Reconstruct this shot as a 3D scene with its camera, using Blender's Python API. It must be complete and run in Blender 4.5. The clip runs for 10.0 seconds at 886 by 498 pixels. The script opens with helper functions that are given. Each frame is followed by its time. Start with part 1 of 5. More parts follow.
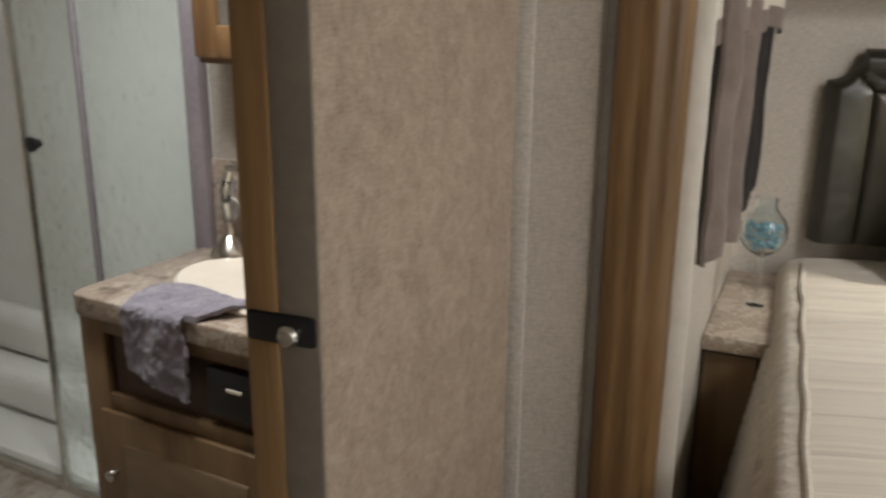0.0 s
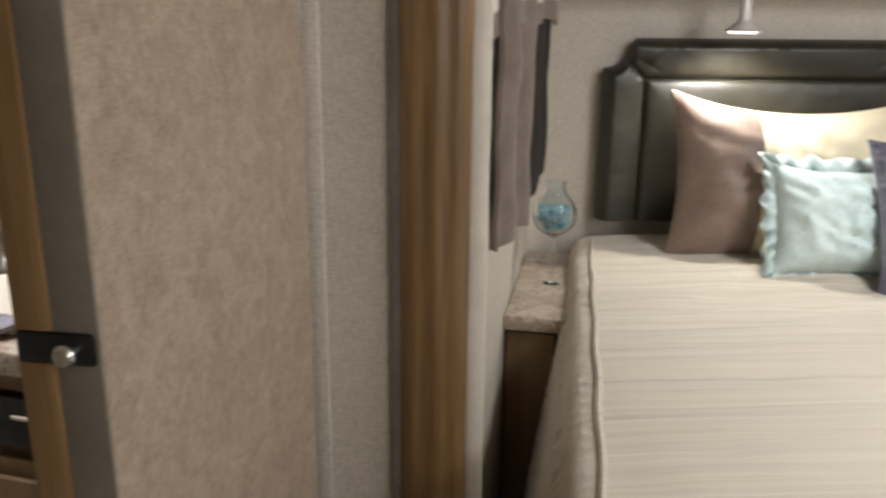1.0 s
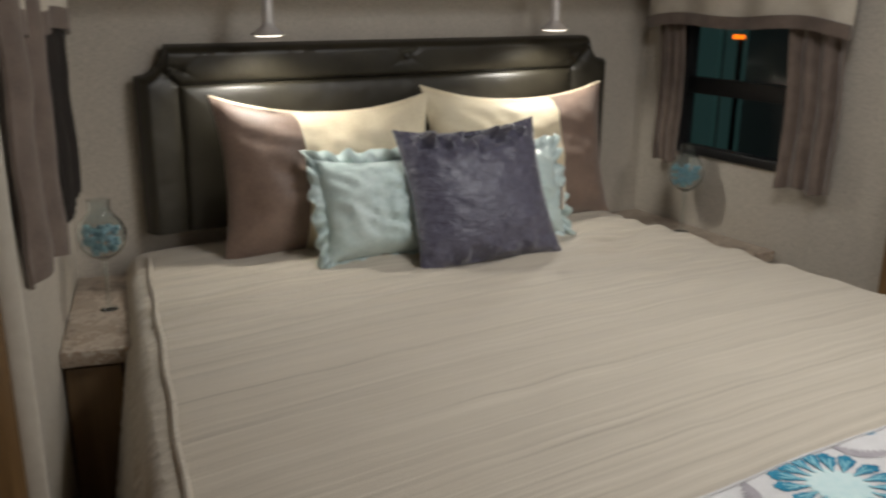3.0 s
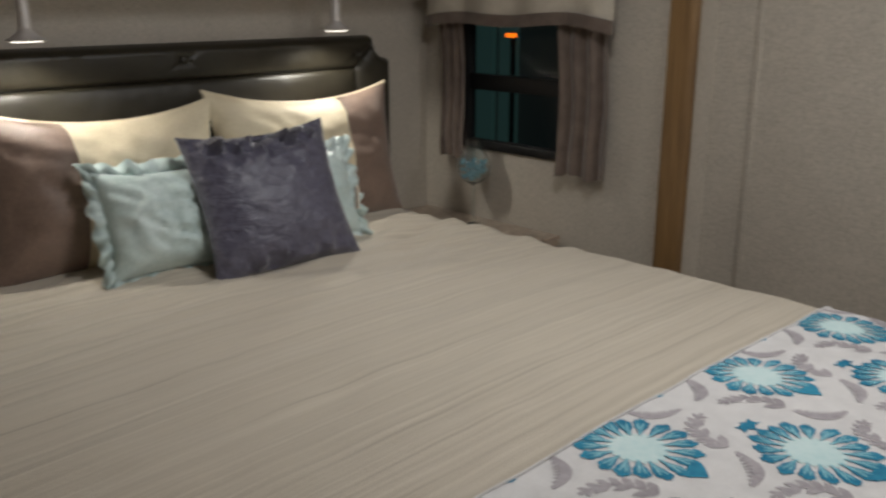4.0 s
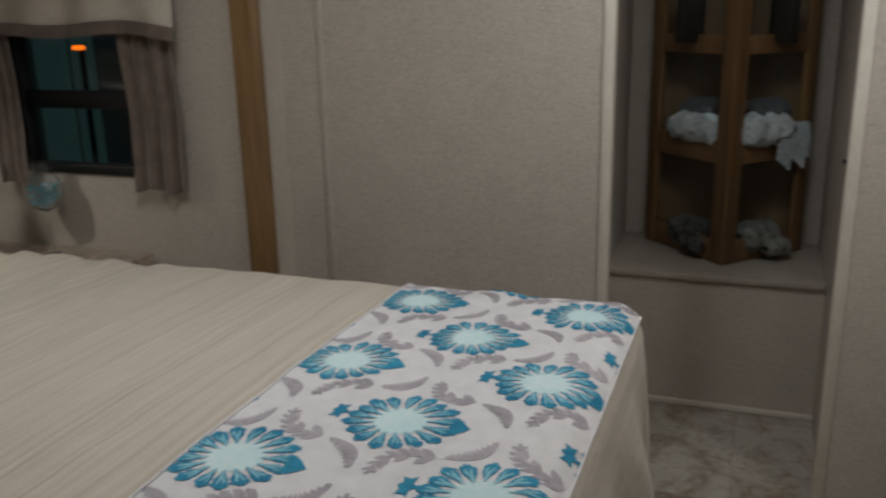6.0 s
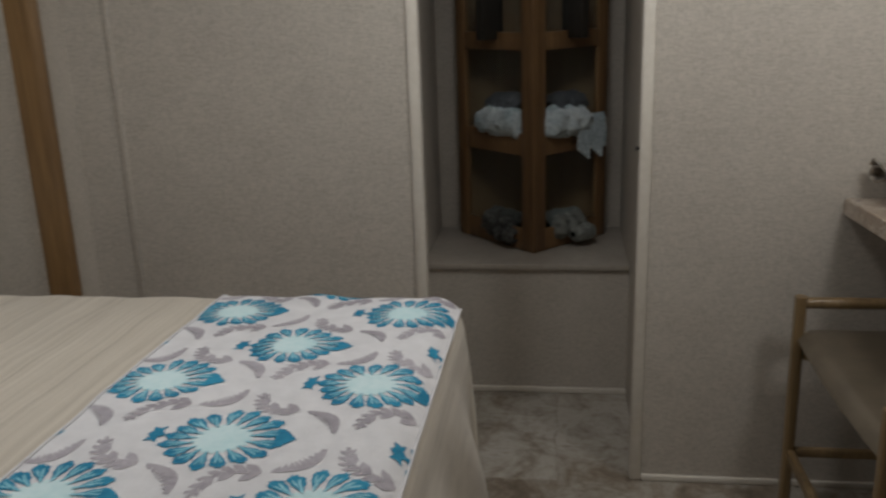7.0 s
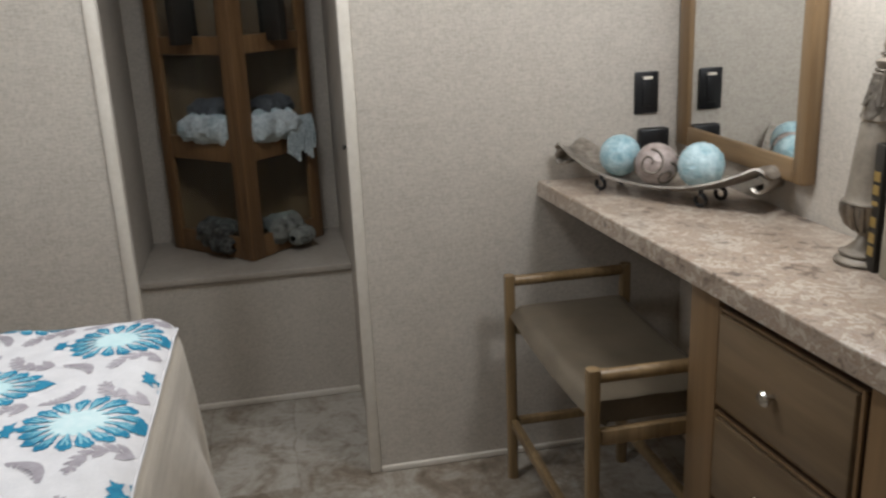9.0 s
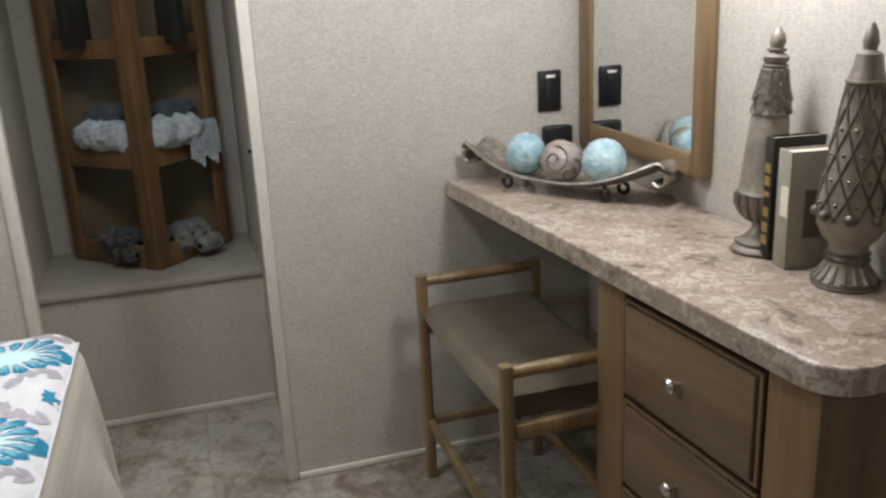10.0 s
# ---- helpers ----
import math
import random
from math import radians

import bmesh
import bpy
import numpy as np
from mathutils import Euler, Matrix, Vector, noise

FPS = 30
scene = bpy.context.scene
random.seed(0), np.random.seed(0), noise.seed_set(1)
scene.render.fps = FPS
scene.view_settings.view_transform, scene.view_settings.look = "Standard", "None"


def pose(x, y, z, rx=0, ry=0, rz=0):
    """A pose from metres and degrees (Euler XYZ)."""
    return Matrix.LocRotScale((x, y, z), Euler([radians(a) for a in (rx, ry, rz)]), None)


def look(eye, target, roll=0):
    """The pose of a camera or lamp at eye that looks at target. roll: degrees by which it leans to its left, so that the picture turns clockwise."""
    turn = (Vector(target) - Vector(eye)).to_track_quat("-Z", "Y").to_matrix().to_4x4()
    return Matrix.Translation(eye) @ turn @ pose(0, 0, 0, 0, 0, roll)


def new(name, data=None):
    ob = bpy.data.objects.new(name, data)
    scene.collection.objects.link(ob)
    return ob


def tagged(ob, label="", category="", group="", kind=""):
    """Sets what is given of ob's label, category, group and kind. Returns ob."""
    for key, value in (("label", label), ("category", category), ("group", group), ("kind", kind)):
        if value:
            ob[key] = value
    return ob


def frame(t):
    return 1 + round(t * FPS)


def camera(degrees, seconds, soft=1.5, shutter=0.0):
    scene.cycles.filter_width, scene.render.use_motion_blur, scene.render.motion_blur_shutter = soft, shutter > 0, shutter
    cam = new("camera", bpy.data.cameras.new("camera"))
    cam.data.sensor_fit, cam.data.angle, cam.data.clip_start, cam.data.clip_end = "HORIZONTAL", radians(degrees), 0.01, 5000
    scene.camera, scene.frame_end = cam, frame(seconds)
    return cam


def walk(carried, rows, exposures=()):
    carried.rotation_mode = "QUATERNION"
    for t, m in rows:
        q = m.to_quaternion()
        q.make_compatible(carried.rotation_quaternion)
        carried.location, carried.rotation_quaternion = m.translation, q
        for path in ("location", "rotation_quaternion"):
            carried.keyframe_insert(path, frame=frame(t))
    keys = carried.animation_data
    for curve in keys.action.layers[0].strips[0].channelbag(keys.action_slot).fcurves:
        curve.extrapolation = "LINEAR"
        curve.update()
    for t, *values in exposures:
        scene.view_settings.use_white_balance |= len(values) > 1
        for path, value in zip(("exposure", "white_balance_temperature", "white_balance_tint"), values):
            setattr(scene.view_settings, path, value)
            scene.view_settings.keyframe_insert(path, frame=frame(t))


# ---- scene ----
cam = camera(54.01, 10.0, soft=2.4, shutter=0.5)
PATH = [
    (0.0, pose(-0.136, 0.041, 1.418, 73.54, -0.51, 11.27)),
    (0.5, pose(-0.125, 0.043, 1.420, 73.59, -0.44, 5.18)),
    (1.0, pose(-0.113, 0.044, 1.422, 73.15, -0.55, -1.50)),
    (1.5, pose(-0.102, 0.044, 1.425, 73.17, -0.58, -8.33)),
    (2.0, pose(-0.091, 0.046, 1.430, 73.16, -0.77, -15.76)),
    (2.5, pose(-0.084, 0.050, 1.432, 73.32, -0.65, -23.21)),
    (4.0, pose(-0.083, 0.071, 1.421, 73.76, 0.03, -44.61)),
    (4.5, pose(-0.070, 0.063, 1.417, 73.88, 0.28, -51.22)),
    (5.0, pose(-0.054, 0.047, 1.415, 73.93, 0.61, -57.47)),
    (5.5, pose(-0.040, 0.026, 1.414, 73.95, 0.87, -63.97)),
    (7.0, pose(-0.013, 0.006, 1.405, 73.75, 1.81, -82.78)),
    (7.5, pose(-0.004, 0.004, 1.401, 73.61, 1.83, -88.51)),
    (8.0, pose(0.000, 0.000, 1.400, 73.49, 1.97, -93.66)),
    (8.5, pose(0.002, -0.010, 1.399, 73.37, 2.20, -97.83)),
    (9.0, pose(0.001, -0.022, 1.398, 73.28, 2.40, -101.45)),
    (9.5, pose(0.000, -0.030, 1.398, 73.14, 2.56, -104.64)),
    (10.0, pose(-0.000, -0.032, 1.398, 73.05, 2.64, -107.41)),
]
walk(cam, PATH, [(0.0, 0.64, 6100, 10), (1.0, 0.78, 6050, 10), (1.5, 0.62, 6000, 10), (2.5, -0.02, 6180, 10), (4.0, -0.58, 6180, 10), (5.5, -0.77, 6050, 10), (7.0, -0.80, 6050, 10), (7.5, -0.66, 6020, 10), (8.5, -0.16, 5920, 10), (9.0, 0.0, 5850, 10), (10.0, 0.25, 5800, 10)])

# ---- world and lights ----
world = bpy.data.worlds.new("night_hall")
scene.world = world
world.use_nodes = True
world.node_tree.nodes["Background"].inputs[0].default_value = (0.02, 0.025, 0.03, 1)
world.node_tree.nodes["Background"].inputs[1].default_value = 0.3


def lamp(name, kind, place, target, watts, colour, size=0.2, size_y=None, spot=None):
    data = bpy.data.lights.new(name, kind)
    data.energy, data.color = watts, colour
    if kind == "AREA":
        data.size = size
        if size_y:
            data.shape, data.size_y = "RECTANGLE", size_y
    elif kind == "SPOT":
        data.shadow_soft_size, data.spot_size, data.spot_blend = size, radians(spot), 0.6
    else:
        data.shadow_soft_size = size
    ob = new(name, data)
    ob.matrix_basis = look(place, target)
    return ob


WARM = (1.0, 0.93, 0.80)
NEUTRAL = (1.0, 0.97, 0.93)
lamp("vanity_lamp", "POINT", (1.44, -0.90, 1.70), (1.44, -0.90, 0), 20, NEUTRAL, 0.09)
lamp("unseen_room_lamp", "AREA", (1.15, 1.0, 2.05), (1.16, 1.05, 0), 11.5, NEUTRAL, 0.3, 0.3)
# Fill added overhead, with no fixture, to brighten the wardrobe niche.
lamp("unseen_room_lamp", "AREA", (1.85, 0.06, 2.05), (1.87, 0.06, 0), 8.5, NEUTRAL, 0.3, 0.3)
lamp("bath_lamp", "AREA", (-0.88, 1.30, 2.05), (-0.9, 1.32, 0), 11.5, NEUTRAL, 0.3, 0.3)
lamp("reading_lamp_beam", "SPOT", (0.693, 2.25, 1.318), (0.70, 2.18, 0), 18, WARM, 0.02, None, 150)
lamp("reading_lamp_beam", "SPOT", (1.607, 2.25, 1.318), (1.60, 2.18, 0), 18, WARM, 0.02, None, 150)


# ---- materials ----
def srgb(r, g, b):
    return tuple(((v / 255 + 0.055) / 1.055) ** 2.4 if v > 10 else v / 255 / 12.92 for v in (r, g, b))


def node(nt, kind, **inputs):
    n = nt.nodes.new(kind)
    for key, value in inputs.items():
        key = int(key[1:]) if key[0] == "_" else key.replace("_", " ")
        if isinstance(value, bpy.types.NodeSocket):
            nt.links.new(value, n.inputs[key])
        else:
            n.inputs[key].default_value = value
    return n


def ramp(nt, fac, stops):
    n = nt.nodes.new("ShaderNodeValToRGB")
    els = n.color_ramp.elements
    while len(els) < len(stops):
        els.new(0.5)
    for e, (p, c) in zip(els, stops):
        e.position, e.color = p, (*c, 1)
    nt.links.new(fac, n.inputs[0])
    return n.outputs[0]


def blank(name):
    m = bpy.data.materials.new(name)
    m.use_nodes = True
    nt = m.node_tree
    return m, nt, nt.nodes["Principled BSDF"]


def coords(nt, scale=(1, 1, 1), turn=(0, 0, 0)):
    tc = nt.nodes.new("ShaderNodeTexCoord")
    mp = nt.nodes.new("ShaderNodeMapping")
    mp.inputs["Scale"].default_value = scale
    mp.inputs["Rotation"].default_value = [radians(a) for a in turn]
    nt.links.new(tc.outputs["Object"], mp.inputs[0])
    return mp.outputs[0]


def bump(nt, bsdf, height, strength, distance=0.002):
    b = node(nt, "ShaderNodeBump", Strength=strength, Distance=distance, Height=height)
    nt.links.new(b.outputs[0], bsdf.inputs["Normal"])


def plain(name, a, b, rough=0.5, metal=0.0, scale=30.0, stretch=(1, 1, 1), relief=0.15, dist=0.001, sheen=0.0):
    """Two close tones, mixed by a coarse and a fine grain."""
    m, nt, bs = blank(name)
    co = coords(nt, stretch)
    fine = node(nt, "ShaderNodeTexNoise", Vector=co, Scale=scale, Detail=6.0, Roughness=0.65)
    wide = node(nt, "ShaderNodeTexNoise", Vector=co, Scale=scale * 0.09, Detail=3.0)
    mix = node(nt, "ShaderNodeMath", _0=fine.outputs[0], _1=wide.outputs[0])
    half = node(nt, "ShaderNodeMath", _0=mix.outputs[0], _1=0.5)
    half.operation = "MULTIPLY"
    nt.links.new(ramp(nt, half.outputs[0], [(0.36, a), (0.64, b)]), bs.inputs["Base Color"])
    bs.inputs["Roughness"].default_value, bs.inputs["Metallic"].default_value = rough, metal
    if sheen:
        bs.inputs["Sheen Weight"].default_value = sheen
    bump(nt, bs, fine.outputs[0], relief, dist)
    return m


def linen(name, a, b, scale=1.0, streak=False):
    """Wall covering printed like linen: short threads both ways over a soft mottle."""
    m, nt, bs = blank(name)
    c1 = coords(nt, (420 * scale, 420 * scale, 120 * scale))
    c2 = coords(nt, (110 * scale, 110 * scale, 480 * scale))
    n1 = node(nt, "ShaderNodeTexNoise", Vector=c1, Scale=1.0, Detail=3.0)
    n2 = node(nt, "ShaderNodeTexNoise", Vector=c2, Scale=1.0, Detail=3.0)
    n3 = node(nt, "ShaderNodeTexNoise", Vector=coords(nt, (1, 1, 1)), Scale=9.0, Detail=4.0)
    s = node(nt, "ShaderNodeMath", _0=n1.outputs[0], _1=n2.outputs[0])
    k = node(nt, "ShaderNodeMath", _0=n3.outputs[0], _1=0.35)
    k.operation = "MULTIPLY"
    t = node(nt, "ShaderNodeMath", _0=s.outputs[0], _1=k.outputs[0])
    if streak:
        n4 = node(nt, "ShaderNodeTexNoise", Vector=coords(nt, (3, 14, 16), (-28, 0, 0)), Scale=1.6, Detail=6.0, Distortion=1.2)
        k2 = node(nt, "ShaderNodeMath", _0=n4.outputs[0], _1=1.3)
        k2.operation = "MULTIPLY"
        t = node(nt, "ShaderNodeMath", _0=t.outputs[0], _1=k2.outputs[0])
    d = node(nt, "ShaderNodeMath", _0=t.outputs[0], _1=3.65 if streak else 2.35)
    d.operation = "DIVIDE"
    nt.links.new(ramp(nt, d.outputs[0], [(0.36, a), (0.60, b)]), bs.inputs["Base Color"])
    bs.inputs["Roughness"].default_value = 0.62
    bump(nt, bs, s.outputs[0], 0.35, 0.001)
    return m


def wood(name, dark, mid, light, axis="z", rough=0.42, fine=1.0):
    m, nt, bs = blank(name)
    st = {"z": (38, 38, 2.2), "x": (2.2, 38, 38), "y": (38, 2.2, 38)}[axis]
    co = coords(nt, tuple(v * fine for v in st))
    grain = node(nt, "ShaderNodeTexNoise", Vector=co, Scale=1.5, Detail=8.0, Roughness=0.6, Distortion=0.5)
    wide = node(nt, "ShaderNodeTexNoise", Vector=co, Scale=0.28, Detail=2.0)
    s = node(nt, "ShaderNodeMath", _0=grain.outputs[0], _1=wide.outputs[0])
    h = node(nt, "ShaderNodeMath", _0=s.outputs[0], _1=0.5)
    h.operation = "MULTIPLY"
    nt.links.new(ramp(nt, h.outputs[0], [(0.33, dark), (0.5, mid), (0.68, light)]), bs.inputs["Base Color"])
    bs.inputs["Roughness"].default_value = rough
    bump(nt, bs, grain.outputs[0], 0.2, 0.0006)
    return m


def stone(name, stops, scale=7.0, rough=0.3):
    m, nt, bs = blank(name)
    co = coords(nt)
    warp = node(nt, "ShaderNodeTexNoise", Vector=co, Scale=scale, Detail=9.0, Roughness=0.72, Distortion=0.7)
    flake = node(nt, "ShaderNodeTexNoise", Vector=co, Scale=scale * 4.5, Detail=5.0, Roughness=0.6, Distortion=0.6)
    k = node(nt, "ShaderNodeMath", _0=flake.outputs[0], _1=0.75)
    k.operation = "MULTIPLY"
    s = node(nt, "ShaderNodeMath", _0=warp.outputs[0], _1=k.outputs[0])
    d = node(nt, "ShaderNodeMath", _0=s.outputs[0], _1=1.75)
    d.operation = "DIVIDE"
    nt.links.new(ramp(nt, d.outputs[0], stops), bs.inputs["Base Color"])
    bs.inputs["Roughness"].default_value = rough
    bump(nt, bs, flake.outputs[0], 0.12, 0.0006)
    return m


WALLPAPER = linen("wall_covering", srgb(163, 155, 143), srgb(188, 180, 167), 0.6)
DOOR_FACE = linen("door_covering", srgb(128, 111, 95), srgb(166, 149, 130), 0.7, True)
PANEL_GREY = plain("grey_edge", srgb(112, 104, 92), srgb(128, 120, 106), 0.55, scale=60)
SHOWER_FRAME = plain("mauve_grey_frame", srgb(132, 124, 128), srgb(152, 144, 147), 0.4, 0.2, scale=60)
# Dark tone for the strip that stands for shade by the west post.
SHADE_GREY = plain("shade_grey", srgb(92, 86, 77), srgb(110, 103, 92), 0.7, scale=80)
WHITE_TRIM = plain("cream_trim", srgb(196, 188, 174), srgb(210, 203, 190), 0.5, scale=50)
CEILING = plain("ceiling_panel", srgb(205, 200, 190), srgb(220, 215, 206), 0.7, scale=40)
OAK = wood("oak_trim", srgb(94, 70, 42), srgb(126, 97, 61), srgb(148, 118, 78))
MUTED_OAK = wood("muted_oak", srgb(90, 70, 46), srgb(116, 93, 64), srgb(138, 114, 82))
OAK_X = wood("muted_oak_across", srgb(90, 70, 46), srgb(116, 93, 64), srgb(138, 114, 82), "x")
MAPLE = wood("stained_maple", srgb(92, 72, 48), srgb(116, 92, 63), srgb(134, 108, 76), "z", 0.38, 0.5)
MAPLE_X = wood("stained_maple_flat", srgb(92, 76, 56), srgb(112, 94, 70), srgb(128, 108, 83), "x", 0.36, 0.45)
CHERRY = wood("glazed_oak", srgb(88, 64, 38), srgb(114, 85, 54), srgb(134, 104, 68), "z", 0.4)
DARK_WOOD = wood("dark_wood", srgb(52, 36, 24), srgb(70, 50, 34), srgb(84, 62, 44))
BENCH_WOOD = wood("bench_wood", srgb(94, 76, 50), srgb(126, 104, 72), srgb(152, 128, 92), "z", 0.35)
LAMINATE = stone("stone_laminate", [(0.34, srgb(84, 76, 68)), (0.42, srgb(124, 108, 94)), (0.47, srgb(166, 152, 136)), (0.505, srgb(142, 121, 102)), (0.54, srgb(188, 178, 163)), (0.60, srgb(150, 133, 117)), (0.68, srgb(100, 95, 90))], 8.0, 0.3)


def vinyl_material():
    """Slate-look sheet vinyl: printed stones of uneven tone, mottled, with soft dark joints."""
    m, nt, bs = blank("slate_vinyl")
    co = coords(nt, (1, 1, 1), (0, 0, 0))
    wob = node(nt, "ShaderNodeTexNoise", Vector=co, Scale=7.0, Detail=4.0)
    off = node(nt, "ShaderNodeVectorMath", _0=wob.outputs[1], _1=(0.5, 0.5, 0.5))
    off.operation = "SUBTRACT"
    sm = node(nt, "ShaderNodeVectorMath", _0=off.outputs[0], _1=(0.05, 0.05, 0.0))
    sm.operation = "MULTIPLY"
    warped = node(nt, "ShaderNodeVectorMath", _0=co, _1=sm.outputs[0])
    br = node(nt, "ShaderNodeTexBrick", Vector=warped.outputs[0], Scale=1.0, Color1=(0, 0, 0, 1), Color2=(1, 1, 1, 1), Mortar=(0.18, 0.18, 0.18, 1))
    br.inputs["Brick Width"].default_value, br.inputs["Row Height"].default_value = 0.42, 0.28
    br.inputs["Mortar Size"].default_value, br.inputs["Mortar Smooth"].default_value = 0.006, 1.0
    warp = node(nt, "ShaderNodeTexNoise", Vector=co, Scale=6.0, Detail=9.0, Roughness=0.7, Distortion=0.8)
    fleck = node(nt, "ShaderNodeTexNoise", Vector=co, Scale=34.0, Detail=5.0, Roughness=0.65)
    t1 = node(nt, "ShaderNodeMath", _0=br.outputs[0], _1=0.17)
    t1.operation = "MULTIPLY"
    t2 = node(nt, "ShaderNodeMath", _0=fleck.outputs[0], _1=0.32)
    t2.operation = "MULTIPLY"
    t3 = node(nt, "ShaderNodeMath", _0=t1.outputs[0], _1=t2.outputs[0])
    t4 = node(nt, "ShaderNodeMath", _0=warp.outputs[0], _1=t3.outputs[0])
    t5 = node(nt, "ShaderNodeMath", _0=t4.outputs[0], _1=1.45)
    t5.operation = "DIVIDE"
    nt.links.new(ramp(nt, t5.outputs[0], [(0.36, srgb(92, 80, 66)), (0.45, srgb(124, 112, 97)), (0.52, srgb(150, 142, 129)), (0.60, srgb(172, 166, 155)), (0.68, srgb(146, 136, 121))]), bs.inputs["Base Color"])
    bs.inputs["Roughness"].default_value = 0.40
    bump(nt, bs, t4.outputs[0], 0.2, 0.0012)
    return m


BLACK = plain("black_plastic", srgb(16, 16, 17), srgb(26, 26, 27), 0.35, scale=80, relief=0.05)
FRAME_BLACK = plain("black_frame", srgb(14, 14, 15), srgb(24, 24, 25), 0.45, scale=60, relief=0.05)
LAMP_METAL = plain("satin_lamp_metal", srgb(206, 200, 196), srgb(224, 219, 215), 0.3, 0.35, 40, relief=0.03)
CHROME = plain("brushed_nickel", srgb(196, 192, 184), srgb(222, 218, 210), 0.22, 1.0, 40, relief=0.05)
SILVER = plain("antique_silver", srgb(112, 105, 96), srgb(198, 190, 178), 0.34, 0.75, 45, relief=0.6, dist=0.003)
LEATHER = plain("dark_leather", srgb(38, 35, 27), srgb(50, 46, 36), 0.42, 0, 140, relief=0.25)
SEAT_LEATHER = plain("taupe_leather", srgb(82, 74, 61), srgb(100, 90, 75), 0.32, 0, 160, relief=0.25)
NIGHT_SHADE = plain("dark_shade_cloth", srgb(24, 19, 16), srgb(38, 31, 26), 0.85, 0, 200, relief=0.3)
LIGHT_TEAL = plain("light_teal_print", srgb(112, 176, 192), srgb(158, 204, 212), 0.85, 0, 90, relief=0.2)
TAUPE = plain("taupe_cloth", srgb(86, 73, 65), srgb(114, 99, 88), 0.8, 0, 260, relief=0.5, sheen=0.3)
BROWN_PILLOW = plain("brown_satin", srgb(112, 92, 80), srgb(134, 112, 98), 0.55, 0, 120, relief=0.3, sheen=0.3)
CREAM = plain("cream_satin", srgb(208, 194, 164), srgb(226, 213, 184), 0.55, 0, 160, relief=0.3, sheen=0.2)
MINT = plain("mint_silk", srgb(180, 200, 197), srgb(208, 221, 219), 0.42, 0, 90, relief=0.3, sheen=0.3)
VALANCE = plain("cream_valance", srgb(178, 169, 154), srgb(200, 192, 177), 0.8, 0, 200, relief=0.4)
TOWEL = plain("lavender_towel", srgb(116, 109, 120), srgb(152, 145, 155), 0.95, 0, 240, relief=1.0, dist=0.004, sheen=0.5)
THROW = plain("mint_throw", srgb(132, 150, 154), srgb(226, 234, 234), 0.95, 0, 90, relief=1.0, dist=0.01, sheen=0.4)
GREY_THROW = plain("dark_throw", srgb(50, 48, 50), srgb(92, 92, 96), 0.95, 0, 60, relief=1.0, dist=0.01)
CERAMIC = plain("bone_ceramic", srgb(226, 216, 198), srgb(234, 226, 210), 0.15, 0, 20, relief=0.02)
ACRYLIC = plain("white_acrylic", srgb(222, 224, 218), srgb(232, 233, 228), 0.25, 0, 10, relief=0.02)
AQUA_BALL = plain("aqua_glaze", srgb(126, 160, 168), srgb(206, 222, 222), 0.2, 0, 36, relief=1.0, dist=0.006)
BROWN_BALL = plain("mauve_relief", srgb(98, 84, 80), srgb(172, 158, 150), 0.4, 0.1, 40, relief=0.8, dist=0.004)
ANTIQUE = plain("dark_antique_metal", srgb(62, 56, 48), srgb(136, 127, 114), 0.40, 0.6, 60, relief=0.6, dist=0.002)
MIXED_THROW = plain("mottled_throw", srgb(44, 42, 40), srgb(138, 140, 132), 0.95, 0, 34, relief=1.0, dist=0.01)
PEWTER = plain("greige_finial", srgb(112, 103, 90), srgb(148, 138, 123), 0.44, 0.25, 50, relief=0.5, dist=0.002)
PAPER = plain("book_paper", srgb(196, 186, 164), srgb(214, 205, 184), 0.8, 0, 60)
BOOK_GREY = plain("grey_cover", srgb(130, 122, 107), srgb(152, 144, 128), 0.6, 0, 50)
BOOK_BLACK = plain("black_cover", srgb(30, 27, 22), srgb(42, 38, 32), 0.5, 0, 50)
GILT = plain("gilt_print", srgb(140, 116, 60), srgb(160, 134, 76), 0.5, 0.2, 80)
RUNNER = plain("white_cotton", srgb(204, 202, 201), srgb(220, 218, 217), 0.85, 0, 300, relief=0.4)
TEAL = plain("teal_print", srgb(14, 104, 138), srgb(52, 142, 172), 0.85, 0, 90, relief=0.2)
PALE_AQUA = plain("pale_aqua_print", srgb(186, 216, 217), srgb(212, 230, 229), 0.85, 0, 70, relief=0.2)
GREY_PRINT = plain("grey_print", srgb(144, 138, 142), srgb(180, 174, 178), 0.85, 0, 70, relief=0.2)
BEAD = plain("blue_beads", srgb(96, 150, 170), srgb(170, 206, 214), 0.12, 0, 60, relief=0.1)


def satin_material():
    """Crinkled slate-purple satin: long soft creases over a fine weave."""
    m, nt, bs = blank("slate_purple_satin")
    co = coords(nt)
    big = node(nt, "ShaderNodeTexNoise", Vector=coords(nt, (1.0, 1.0, 2.2), (20, 30, 0)), Scale=13.0, Detail=4.0, Roughness=0.55, Distortion=1.6)
    fine = node(nt, "ShaderNodeTexNoise", Vector=co, Scale=55.0, Detail=4.0, Roughness=0.6, Distortion=0.6)
    k = node(nt, "ShaderNodeMath", _0=fine.outputs[0], _1=0.25)
    k.operation = "MULTIPLY"
    t = node(nt, "ShaderNodeMath", _0=big.outputs[0], _1=k.outputs[0])
    nt.links.new(ramp(nt, fine.outputs[0], [(0.35, srgb(70, 68, 84)), (0.65, srgb(92, 90, 107))]), bs.inputs["Base Color"])
    bs.inputs["Roughness"].default_value = 0.36
    bs.inputs["Sheen Weight"].default_value = 0.4
    bump(nt, bs, t.outputs[0], 0.55, 0.012)
    return m


PURPLE = satin_material()


